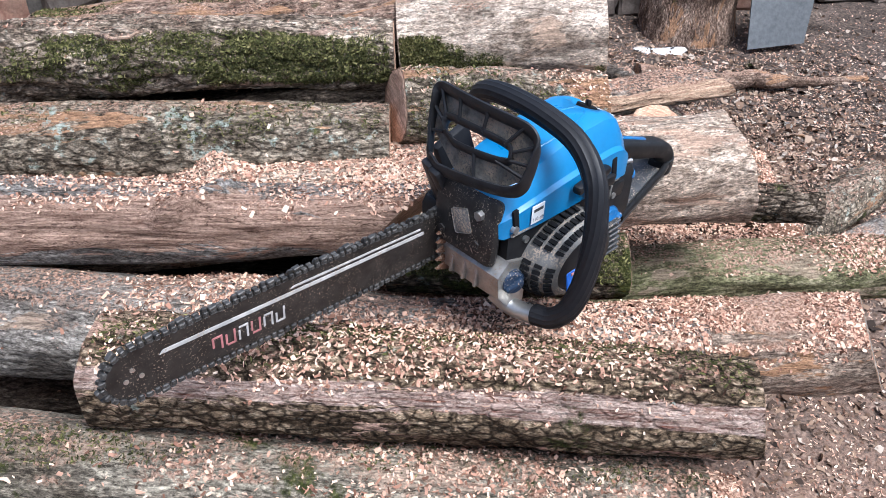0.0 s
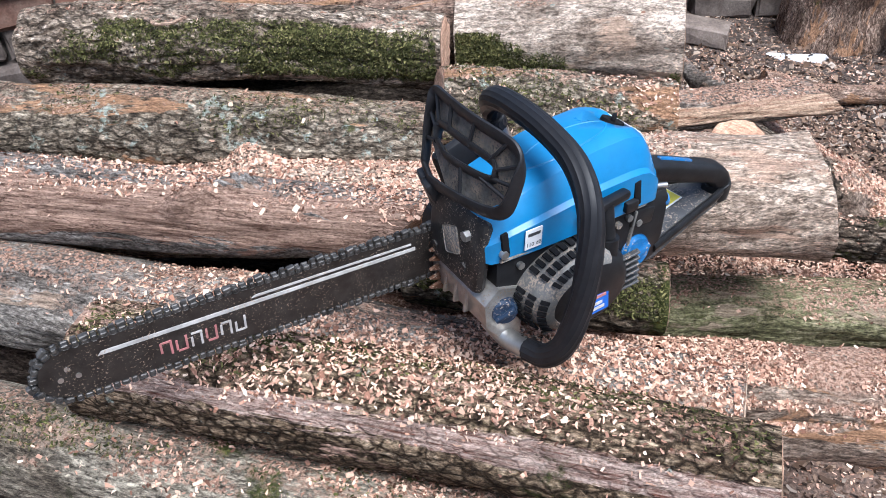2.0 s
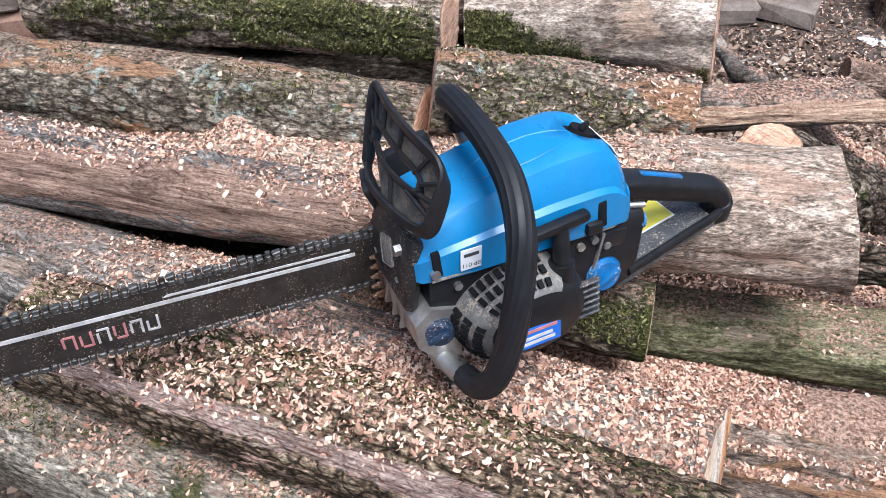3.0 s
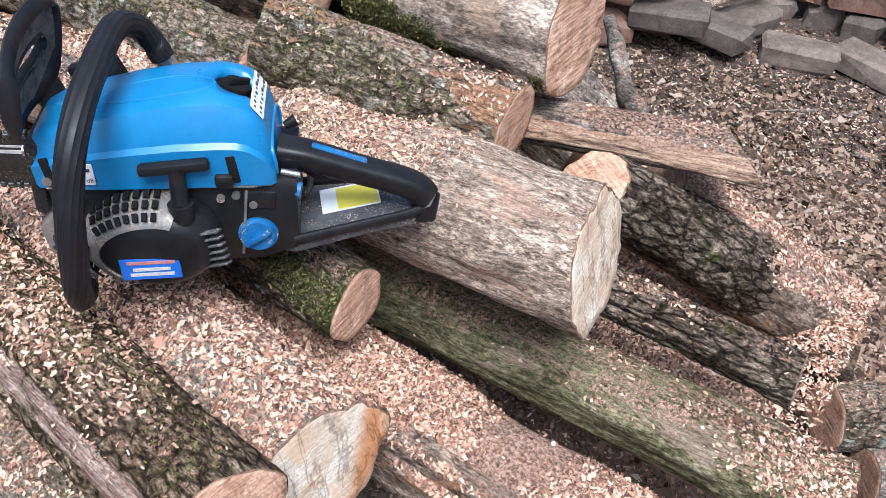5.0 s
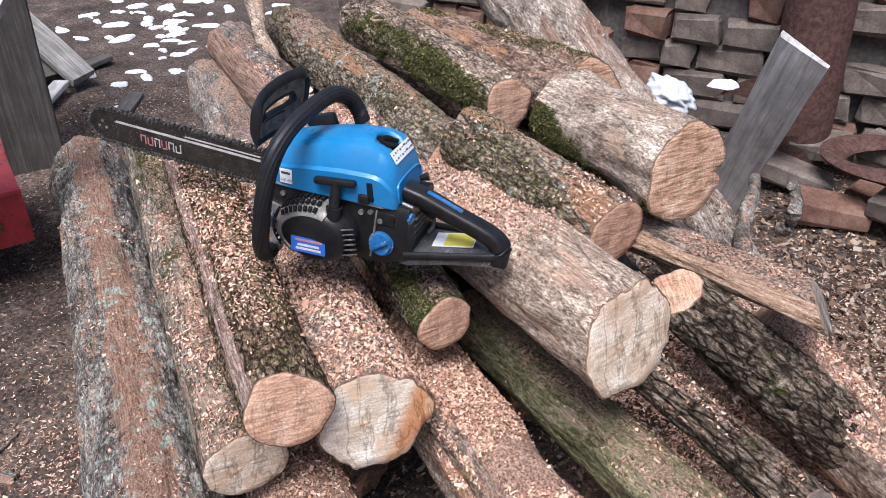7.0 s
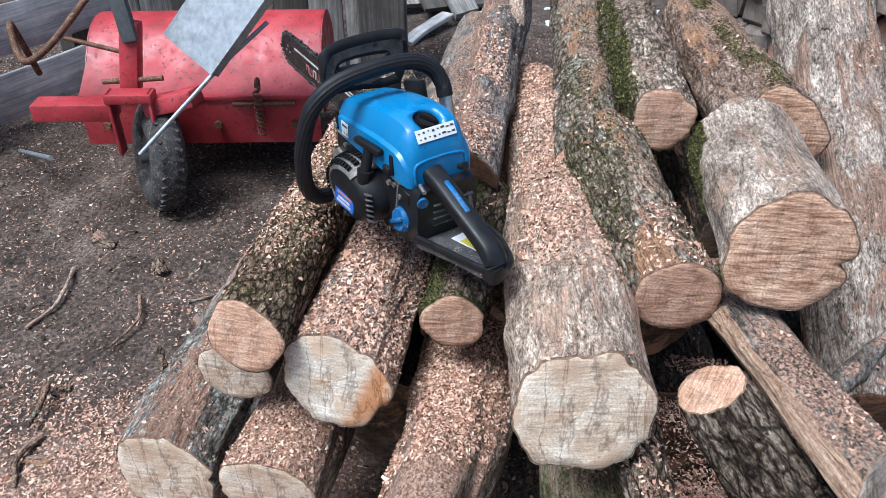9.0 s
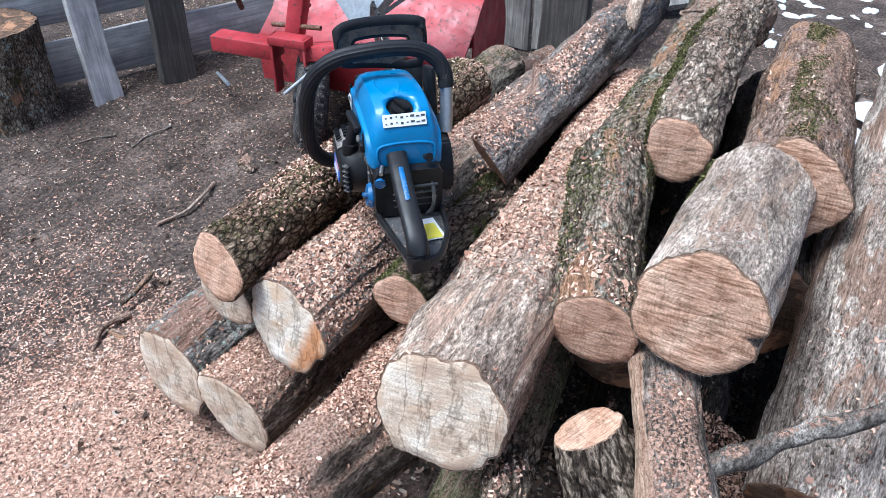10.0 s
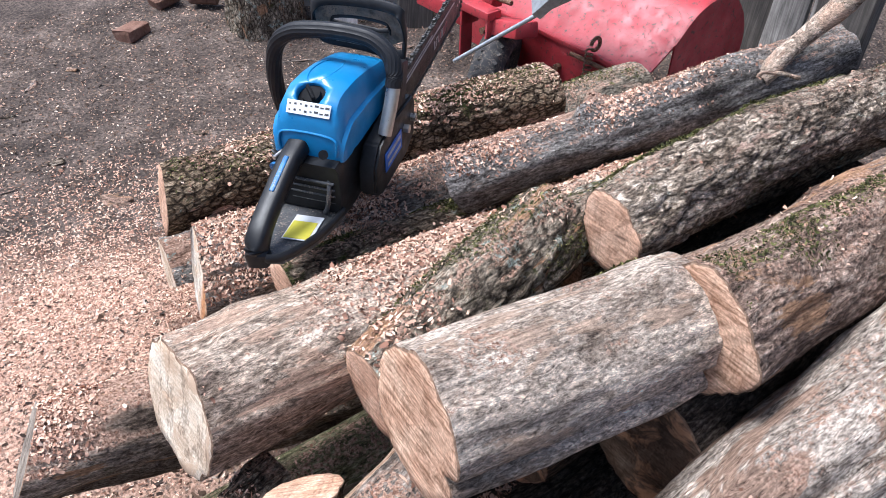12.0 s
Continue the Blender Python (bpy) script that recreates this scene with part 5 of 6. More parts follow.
# wheel
WC = Vector((-0.940, -0.985, 0.182))
wa = Vector((0.62, -0.76, 0.16)).normalized()
wq = wa.to_track_quat("Z", "Y").to_matrix().to_4x4()
bm = B()
ring = [(WC + (wq @ Vector((0.122 * math.cos(a), 0.122 * math.sin(a), 0)))) for a in np.linspace(0, 2 * math.pi, 44, endpoint=False)]
tube(bm, ring, 0.054, 16, True)
bm.transform(TIL.inverted())
wheel = part("wheel", bm, TYRE, tiller, "dusty black treaded tyre")
for k in range(36):
    a = 2 * math.pi * k / 36
    for s in (-1, 1):
        bm = B()
        c = WC + wq @ Vector((0.166 * math.cos(a), 0.166 * math.sin(a), s * 0.018))
        box(bm, c, (0.014, 0.011, 0.032), (wq.to_3x3() @ Euler((0, 0, a)).to_matrix() @ Euler((s * 0.5, 0, 0)).to_matrix()))
        bm.transform(TIL.inverted())
        part("tread_lug", bm, TYRE, wheel, "", False)
bm = B()
rod(bm, WC - wa * 0.035, WC + wa * 0.035, 0.072)
rod(bm, WC - wa * 0.06, WC + wa * 0.06, 0.02)
bm.transform(TIL.inverted())
part("rim", bm, SHEETM, wheel)
# sheet metal lying over it
bm = B()
c0, c1 = Vector((-1.02, -0.92, 0.545)), Vector((-0.905, -0.735, 0.475))
upd = Vector((-0.12, 0.33, 0.40))
prism(bm, [c0, c1, c1 + upd * 1.3, c0 + upd * 1.3], (c1 - c0).cross(upd).normalized(), 0.03)
sh_ = part("galvanised_panel", bm, GALV, None, "", False)
tagged(sh_, "folded galvanised sheet leaning on the red tiller", "metal sheet")
bm = B()
rod(bm, (-0.755, -0.935, 0.285), (-0.93, -0.72, 0.50), 0.0065)
rod(bm, (-0.93, -0.72, 0.50), (-1.02, -0.60, 0.60), 0.0065)
tagged(part("metal_rod", bm, GALV, None), "thin pale metal rod leaning on the tiller wheel", "rod")
bm = B()
rod(bm, (-1.19, -1.68, 0.02), (-0.93, -1.36, 0.15), 0.0075)
tagged(part("metal_rod", bm, GALV, None), "thin pale metal rod lying at the fence", "rod")
bm = B()
tube(bm, smooth_path([(-1.25, -1.55, 0.30), (-1.12, -1.50, 0.52), (-1.02, -1.42, 0.44), (-1.0, -1.30, 0.50), (-1.1, -1.2, 0.62)], 6), 0.011, 10)
tagged(part("bent_pipe", bm, RUST, None), "bent rusty pipe behind the tiller beam", "pipe")

# ---------------------------------------------------------------- fence and lean-to boards
fence = thing("fence", Matrix.Translation((-1.4, -2.0, 0)), "rough board fence with gaps behind the tiller", "fence")
for k, (a, b, w, mt) in enumerate((((-0.62, -2.196, 0.11), (-1.9, -1.62, 0.13), 0.17, BOARDPALE), ((-0.62, -2.206, 0.35), (-1.9, -1.63, 0.37), 0.17, BOARDPALE), ((-0.62, -2.216, 0.60), (-1.9, -1.64, 0.61), 0.18, BOARD),
                                   ((-0.62, -2.226, 0.86), (-1.9, -1.65, 0.88), 0.18, BOARDPALE), ((-0.62, -2.236, 1.10), (-1.9, -1.66, 1.14), 0.18, BOARD))):
    plank("board", a, b, w, 0.025, mt, (0.35, 1, 0.1), fence, "", seed=k)
for k, x in enumerate((-0.70, -1.25, -1.80)):
    plank("post", (x, -2.40 - 0.45 * (x + 0.35), 0), (x, -2.42 - 0.45 * (x + 0.35), 1.5), 0.10, 0.08, BOARDDARK, (0.35, 1, 0), fence, "", seed=20 + k)
fence2 = thing("fence", Matrix.Translation((-2.1, -1.2, 0)), "upright board fence with a dark post", "fence")
for k in range(9):
    y = -1.85 + k * 0.155
    plank("board", (-2.12 + 0.02 * (k % 2), y, 0.02), (-2.14 + 0.02 * (k % 2), y + 0.01, 1.45), 0.145, 0.024, BOARD if k % 3 else BOARDDARK, (1, 0.1, 0), fence2, "", seed=40 + k)
plank("post", (-2.02, -0.50, 0.0), (-2.04, -0.50, 1.6), 0.20, 0.05, BOARDDARK, (1, 0.1, 0), fence2, "", seed=60)
plank("rail", (-2.07, -1.9, 0.55), (-2.07, -0.45, 0.55), 0.09, 0.04, BOARD, (1, 0.1, 0), fence2, "", seed=61)
plank("leaning_board", (-0.795, -1.880, 0.0), (-0.90, -2.06, 0.80), 0.115, 0.030, BOARDPALE, (0.2, 1, 0.5), None, "weathered pale grey board leaning against the fence", "board", 70)
plank("leaning_board", (-1.085, -1.800, 0.0), (-1.22, -1.94, 0.80), 0.155, 0.032, BOARDDARK, (0.2, 1, 0.5), None, "dark damp board leaning against the fence", "board", 71)
log("short mossy chopping stump standing by the fence", (-0.545, -2.09, 0.36), (-0.545, -2.10, -0.02), 0.155, 0.165, "mossylight", "old", "fresh", 73, 0.0, 0.012, "stump", "chopping_stump", "", plates=0.004)
LOGS.pop()

# ---------------------------------------------------------------- brick wall on the far side
wall = thing("brick_wall", Matrix.Translation((-0.6, 2.2, 0)), "low ruined wall of grey and red bricks", "wall", kind="structure")
rnd = random.Random(5)
line = [Vector((-2.6, 0.95, 0)), Vector((-1.55, 1.62, 0)), Vector((-0.55, 2.36, 0)), Vector((1.1, 2.62, 0)), Vector((2.6, 2.8, 0))]
for a, b in zip(line, line[1:]):
    d = (b - a).normalized()
    ang = math.atan2(d.y, d.x)
    for row in range(7):
        s = rnd.uniform(0, 0.1)
        while s < (b - a).length - 0.05:
            kind = rnd.randrange(4)
            wdt = rnd.choice((0.13, 0.17, 0.24))
            mt, nm = (BLOCK, 1) if rnd.random() < 0.68 else (BRICK, 2)
            if row < 4 or rnd.random() < 0.8:
                ob = new("brick", brick_mesh(kind + 10 * nm, (wdt, 0.13, 0.100), mt))
                ob.parent = wall
                c = a + d * (s + wdt / 2)
                ob.matrix_world = pose(c.x + rnd.uniform(-0.01, 0.01), c.y + rnd.uniform(-0.025, 0.025), 0.05 + row * 0.108, rnd.uniform(-2, 2), rnd.uniform(-2, 2), math.degrees(ang) + rnd.uniform(-4, 4))
            s += wdt + 0.014
core = B()
for a, b in zip(line, line[1:]):
    d = (b - a).normalized()
    m = (a + b) / 2
    box(core, (m.x, m.y + 0.03, 0.36), ((b - a).length, 0.07, 0.72), Euler((0, 0, math.atan2(d.y, d.x))).to_matrix())
core.transform(Matrix.Translation((-0.6, 2.2, 0)).inverted())
part("mortar", core, plain("crumbling_mortar", (0.10, 0.09, 0.08), 0.95, 0, 0.6), wall, "", False)


def loose_brick(x, y, z, rx, ry, rz, size=(0.23, 0.115, 0.07), mat=None, label="loose old brick lying on the ground", snow=False):
    bk = new("loose_brick", brick_mesh(rnd.randrange(4) + (30 if mat is BLOCK else 20), size, mat or BRICK))
    bk.matrix_world = pose(x, y, z, rx, ry, rz)
    tagged(bk, label, "brick", "loose bricks")
    if snow:
        snow_patch(x, y, z + size[2] / 2 - 0.004, size[0] * 0.55, size[1] * 0.6, 0.03, rz)


def snow_patch(x, y, z, rx, ry, h, rz=0.0, label="patch of old snow"):
    n, rings = 26, 5
    sd = rnd.randrange(1000)
    co, faces = [(0, 0, h)], []
    for k in range(1, rings + 1):
        f = k / rings
        for j in range(n):
            a = 2 * math.pi * j / n
            w = max(0.35, 1 + 0.6 * float(fbm((math.cos(a) * 1.3, math.sin(a) * 1.3, sd * 0.37), 3, 5)))
            co.append((rx * f * w * math.cos(a), ry * f * w * math.sin(a), h * (1 - f ** 2.5) + 0.3 * h * float(vnoise((f * 4 * math.cos(a), f * 4 * math.sin(a), sd), 8)) * (1 - f) - (0.012 if k == rings else 0)))
    faces += [(0, 1 + j, 1 + (j + 1) % n) for j in range(n)]
    for k in range(rings - 1):
        p0, p1 = 1 + k * n, 1 + (k + 1) * n
        faces += [(p0 + j, p1 + j, p1 + (j + 1) % n, p0 + (j + 1) % n) for j in range(n)]
    ob = grid_mesh("snow_patch", np.array(co), faces, SNOW)
    ob.matrix_world = pose(x, y, z, 0, 0, rz)
    return tagged(ob, label + " lying on the dark ground", "snow", "snow patches")


for args in ((-0.25, 1.92, 0.14, 3, 4, 20), (-0.02, 1.98, 0.13, -3, 2, -8), (-0.30, 1.72, 0.15, 5, 8, 60), (-0.12, 1.84, 0.20, 4, -3, 12), (-0.50, 1.78, 0.17, 0, 12, 35), (0.22, 2.12, 0.07, 0, 0, 15),
             (0.02, 2.16, 0.10, 6, 0, 70), (0.42, 2.20, 0.06, 0, 4, -12), (-0.62, 2.02, 0.18, 12, 0, 50), (-0.40, 2.12, 0.22, 0, 8, 10)):
    loose_brick(*args, mat=BLOCK if int(args[5]) % 20 else BRICK)
for args in ((-2.25, 0.55, 0.07, 0, 4, 30), (-2.05, 0.75, 0.06, 4, 0, 75), (-2.45, 0.78, 0.08, 0, 0, 10), (-1.90, 0.52, 0.06, 0, 0, 50), (-2.6, 0.45, 0.06, 0, 6, -20), (-2.2, 0.95, 0.09, 0, 0, 60), (-1.72, 0.72, 0.06, 8, 0, 20)):
    loose_brick(*args, mat=BRICK if int(args[5]) % 3 else BLOCK, label="old brick capped with snow", snow=True)
for args in ((-0.22, -2.50, 0.03, 0, 10, 20), (-0.38, -2.42, 0.04, 0, 0, -30), (-0.02, -2.24, 0.015, 8, 0, 40)):
    loose_brick(*args, size=(0.12, 0.09, 0.05), label="broken red brick lying in the soil")
for k in range(150):
    t_ = rnd.random() ** 0.8
    x_, y_ = -2.3 - 3.2 * t_, 0.15 + 0.35 * t_ + rnd.gauss(0, 0.22 + 0.15 * t_)
    r_ = rnd.uniform(0.008, 0.032) * (1 + 1.3 * t_)
    snow_patch(x_, y_, 0.004, r_ * 1.5, r_ * 0.8, 0.006, rnd.uniform(0, 180))
for args in ((-0.80, 1.70, 0.40, 0.06, 0.03, 0.015, 40), (0.75, 2.12, 0.0, 0.16, 0.05, 0.01, 5)):
    snow_patch(*args)

# leaning board, rusty pipe, sheet, ring
plank("leaning_board", (-0.53, 1.46, 0.10), (-0.20, 1.29, 0.75), 0.135, 0.012, BOARDPALE, (0.45, -0.9, 0.1), None, "grey weathered board leaning on a rusty pipe", "board", 80)
bm = B()
tube(bm, [(-0.70 - 0.02 * s, 2.00, 0.03 + s * 0.3) for s in range(6)], lambda s: 0.115 + 0.004 * math.sin(9 * s), 24)
tagged(part("rusty_pipe", bm, PIPE, None), "thick rusty pipe standing by the brick wall", "pipe")
bm = B()
vs = [[bm.verts.new((-0.62 + u * 0.5, 2.30 + 0.10 * math.sin(u * 9 + v), 0.05 + v * 0.8 + 0.1 * u)) for u in np.linspace(0, 1, 24)] for v in np.linspace(0, 1, 6)]
for r0, r1 in zip(vs, vs[1:]):
    for k in range(23):
        bm.faces.new((r0[k], r0[k + 1], r1[k + 1], r1[k]))
bmesh.ops.solidify(bm, geom=bm.faces[:], thickness=0.012)
tagged(part("corrugated_sheet", bm, BOARD, None), "bent grey corrugated sheet leaning on the wall", "sheet")
bm = B()
tube(bm, [(-0.30 + 0.17 * math.cos(a), 1.95 + 0.17 * math.sin(a), 0.275 + 0.02 * math.cos(a)) for a in np.linspace(0, 2 * math.pi, 36, endpoint=False)], 0.045, 10, True, 0, 0.35)
tagged(part("iron_ring", bm, PIPE, None), "rusty cast iron ring lying on bricks", "ring")
bm = B()
vs = [[bm.verts.new((-0.80 + u * 0.30, 1.66 + v * 0.2, 0.36 + 0.04 * math.sin(u * 4 + v * 2))) for u in np.linspace(0, 1, 8)] for v in np.linspace(0, 1, 6)]
for r0, r1 in zip(vs, vs[1:]):
    for k in range(7):
        bm.faces.new((r0[k], r0[k + 1], r1[k + 1], r1[k]))
bmesh.ops.solidify(bm, geom=bm.faces[:], thickness=0.01)
tagged(part("rusty_sheet", bm, PIPE, None), "rusty bent metal sheet with snow on it", "metal sheet")
bm = B()
prism(bm, [(1.10, 2.10, 0.02), (1.34, 2.16, 0.02), (1.42, 2.36, 0.36), (1.12, 2.30, 0.36)], (0.2, -0.85, 0.5), 0.006)
tagged(part("metal_plate", bm, SHEETM, None, "", False), "dark grey metal plate leaning on a root stump", "metal sheet")
# plastic bag: a crumpled lump
bm = B()
bmesh.ops.create_icosphere(bm, subdivisions=4, radius=0.1)
for v in bm.verts:
    n = v.co.normalized()
    v.co = Vector((n.x * 0.10, n.y * 0.07, n.z * 0.13)) * (1 + 0.35 * float(vnoise(np.array(n) * 3.1, 4)) + 0.12 * float(vnoise(np.array(n) * 9, 6)))
bag = part("plastic_bag", bm, BAGM, None)
bag.matrix_world = pose(-0.37, 1.04, 0.615, 70, 10, -40) @ Matrix.Scale(0.50, 4)
tagged(bag, "crumpled white plastic bag with an orange patch", "bag")
bm = B()
bmesh.ops.create_icosphere(bm, subdivisions=2, radius=0.035)
for v in bm.verts:
    v.co = Vector((v.co.x + 0.02, v.co.y * 0.4 - 0.075, v.co.z + 0.03))
part("orange_print", bm, ORANGE, bag)
# branches and sticks
def stick(label, pts, r0, r1, bark, seed, name="stick"):
    p = smooth_path(pts, 8)
    p = p + 0.4 * r0 * np.stack([fbm(np.stack([np.linspace(0, 5, len(p)), 0 * p[:, 0] + k, 0 * p[:, 0]], -1), 2, seed) for k in range(3)], -1)
    bm = B()
    tube(bm, p, lambda s: (r0 + (r1 - r0) * s) * (1 + 0.12 * math.sin(13 * s + seed)), 10)
    base = Vector(pts[0])
    ob = part(name, bm, BARK[bark], None)
    ob.data.transform(Matrix.Translation(-base))
    ob.matrix_world = Matrix.Translation(base)
    return tagged(ob, label, "stick", "loose sticks")


stick("barky dead branch with a split orange end", [(0.60, 1.75, 0.05), (0.9, 1.77, 0.055), (1.15, 1.80, 0.05), (1.45, 1.86, 0.03)], 0.045, 0.012, "redbark", 1, "branch")
stick("curved grey stick standing in litter", [(-0.32, 1.56, 0.10), (-0.30, 1.55, 0.20), (-0.33, 1.56, 0.27)], 0.022, 0.016, "grey", 2)
stick("pale birch stick lying on rubble", [(-0.12, 1.98, 0.16), (-0.02, 2.12, 0.20), (0.10, 2.3, 0.24)], 0.018, 0.015, "pale", 3)
stick("smooth grey branch stub lying across the trunks", [(0.31, 0.615, 0.605), (0.26, 0.665, 0.612), (0.21, 0.72, 0.632), (0.15, 0.80, 0.66)], 0.017, 0.012, "greymid", 4)
stick("mossy bit of branch on the sawdust", [(-0.09, -0.90, 0.03), (-0.02, -0.87, 0.035), (0.05, -0.86, 0.03)], 0.009, 0.006, "mossylight", 5)
stick("flake of bark lying on the sawdust", [(0.06, -0.82, 0.02), (0.13, -0.83, 0.03), (0.2, -0.80, 0.02)], 0.009, 0.006, "redbark", 6)
stick("broken grey limb stuck between the logs", [(-0.80, 0.12, 0.70), (-0.95, 0.13, 0.80), (-1.15, 0.12, 0.98)], 0.018, 0.024, "pale", 7)
stick("thin twig on the ground", [(-0.55, -1.1, 0.012), (-0.40, -1.06, 0.015), (-0.28, -1.08, 0.012)], 0.006, 0.004, "pale", 8)
stick("thin twig on the ground", [(-0.45, -0.85, 0.012), (-0.35, -0.80, 0.02), (-0.25, -0.83, 0.012)], 0.006, 0.003, "redbark", 9)
stick("thin curled splinter hanging on the moss", [(-0.60, 0.33, 0.838), (-0.56, 0.30, 0.842), (-0.52, 0.31, 0.85)], 0.004, 0.002, "pale", 10)
for k, (p, q) in enumerate((((-2.5, -0.5, 0.02), (-2.85, -0.35, 0.05)), ((-2.4, -0.15, 0.02), (-2.65, -0.05, 0.02)), ((-3.0, -0.45, 0.02), (-3.2, -0.1, 0.03)))):
    plank("scrap_board", p, q, 0.07, 0.02, BOARDPALE if k == 0 else BOARDDARK, (0, 0, 1), None, "short scrap of grey board on the ground", "board", 90 + k)
for k in range(4):
    plank("stacked_board", (-2.85 - 0.06 * k, -0.25 - 0.16 * k, 0.05), (-3.9 - 0.1 * k, -0.95 - 0.1 * k, 0.75), 0.14, 0.03, BOARDDARK if k % 2 else BOARD, (0.6, 0.3, 0.8), None, "dark old board leaning in a heap", "board", 95 + k)
log("round stump with torn roots by the wall", (0.93, 2.33, 0.34), (0.93, 2.35, -0.05), 0.13, 0.20, "redbark", "fresh", "fresh", 75, 0.0, 0.012, "stump", "root_stump", "", plates=0.004, lump=0.2)
LOGS.pop()


# loose flakes of bark on the soil and on the sawdust
def bark_piece(x, y, z, length, width, turn, seed, bark, lean=0.0):
    """A curled flake of bark with a ragged outline and real thickness."""
    nu, nv = 12, 7
    u, v = np.meshgrid(np.linspace(-1, 1, nu), np.linspace(-1, 1, nv), indexing="ij")
    edge = 1 + 0.35 * vnoise(np.stack([u * 2.3, 0 * v + np.sign(v) * 3, 0 * u + seed], -1), 6)
    px = u * length / 2 * (1 + 0.18 * vnoise(np.stack([v * 2.1, np.sign(u) * 4, 0 * u + seed], -1), 7))
    py = v * width / 2 * edge * np.sqrt(np.clip(1.15 - u ** 4, 0.1, 1))
    pz = -0.22 * width * v ** 2 + 0.25 * width + 0.06 * width * vnoise(np.stack([u * 3, v * 3, 0 * u + seed], -1), 8) + 0.05 * length * u ** 2
    bm = B()
    vs = [[bm.verts.new((px[i, j], py[i, j], pz[i, j])) for j in range(nv)] for i in range(nu)]
    for i in range(nu - 1):
        for j in range(nv - 1):
            bm.faces.new((vs[i][j], vs[i + 1][j], vs[i + 1][j + 1], vs[i][j + 1]))
    bmesh.ops.recalc_face_normals(bm, faces=bm.faces[:])
    bmesh.ops.solidify(bm, geom=bm.faces[:], thickness=0.005)
    ob = part("bark_flake", bm, BARK[bark], None)
    ob.matrix_world = pose(x, y, z, lean, lean * 0.6, turn)
    return tagged(ob, "curled flake of dark bark lying on the soil", "bark", "loose bark flakes")


rnd2 = random.Random(21)
for k in range(34):
    x_, y_ = (rnd2.uniform(-1.0, 0.9), rnd2.uniform(-2.1, -0.62)) if k < 22 else (rnd2.uniform(0.2, 1.3), rnd2.uniform(1.1, 2.0))
    z_ = float(ground_height(np.array(x_), np.array(y_))) + 0.001
    bark_piece(x_, y_, z_, rnd2.uniform(0.03, 0.10), rnd2.uniform(0.018, 0.045), rnd2.uniform(0, 360), k * 1.7, rnd2.choice(("rough", "redbark", "greydark", "rough")), rnd2.uniform(-8, 8))
for k in range(12):
    x_, y_, a_ = rnd2.uniform(-0.9, 0.8), rnd2.uniform(-1.9, -0.65), rnd2.uniform(0, 6.3)
    if k > 6:
        x_, y_ = rnd2.uniform(0.3, 1.2), rnd2.uniform(1.15, 1.95)
    l_ = rnd2.uniform(0.08, 0.22)
    pts_ = []
    for s_ in (0.0, 0.5, 1.0):
        xx, yy = x_ + math.cos(a_ + 0.3 * s_) * l_ * s_, y_ + math.sin(a_ + 0.3 * s_) * l_ * s_
        pts_.append((xx, yy, float(ground_height(np.array(xx), np.array(yy))) + 0.006))
    stick("thin dry twig lying on the litter", pts_, rnd2.uniform(0.003, 0.006), 0.002, rnd2.choice(("greymid", "redbark")), 30 + k, "twig")

# ---------------------------------------------------------------- sawdust and litter
def flakes(name, pos, nrm, size, mat, label, seed, thin=0.38, curl=0.25, stand=0.35):
    """Many small curled chips lying at the given places."""
    rng = np.random.default_rng(seed)
    n = len(pos)
    nrm = nrm + rng.normal(0, stand, (n, 3))
    nrm /= np.linalg.norm(nrm, axis=1, keepdims=True)
    t = rng.normal(0, 1, (n, 3))
    t -= nrm * (t * nrm).sum(1, keepdims=True)
    t /= np.linalg.norm(t, axis=1, keepdims=True)
    b = np.cross(nrm, t)
    ln = size * np.exp(rng.normal(0, 0.30, n))[:, None]
    wd = ln * thin * np.exp(rng.normal(0, 0.3, n))[:, None]
    lift = ln * curl * rng.uniform(-1, 1, (n, 1))
    c = pos + nrm * (np.abs(lift) * 0.4 + 0.0012)
    k1, k2 = rng.uniform(0.5, 1.1, (n, 1)), rng.uniform(0.5, 1.1, (n, 1))
    v = np.stack([c - t * ln / 2 - b * wd / 2 * k1 + nrm * lift, c - t * ln / 2 + b * wd / 2 * k1 + nrm * lift, c + b * wd / 2, c - b * wd / 2, c + t * ln / 2 + b * wd / 2 * k2 + nrm * lift * 0.7, c + t * ln / 2 - b * wd / 2 * k2 + nrm * lift], 1).reshape(-1, 3)
    base = (np.arange(n) * 6)[:, None]
    f = np.concatenate([base + [0, 1, 2, 3], base + [3, 2, 4, 5]], 1).reshape(-1, 4)
    me = bpy.data.meshes.new(name)
    me.vertices.add(len(v))
    me.vertices.foreach_set("co", v.ravel())
    me.loops.add(f.size)
    me.loops.foreach_set("vertex_index", f.ravel())
    me.polygons.add(len(f))
    me.polygons.foreach_set("loop_start", np.arange(len(f)) * 4)
    me.update(calc_edges=True)
    me.materials.append(mat)
    return tagged(new(name, me), label, "sawdust" if "dust" in name else "litter", kind="stuff")


def chip_material(name, stops, rough=0.85):
    k = Mat(name, rough)
    gm = k.t.nodes.new("ShaderNodeNewGeometry")
    k.color(k.ramp(gm.outputs["Random Per Island"], stops))
    return k.m


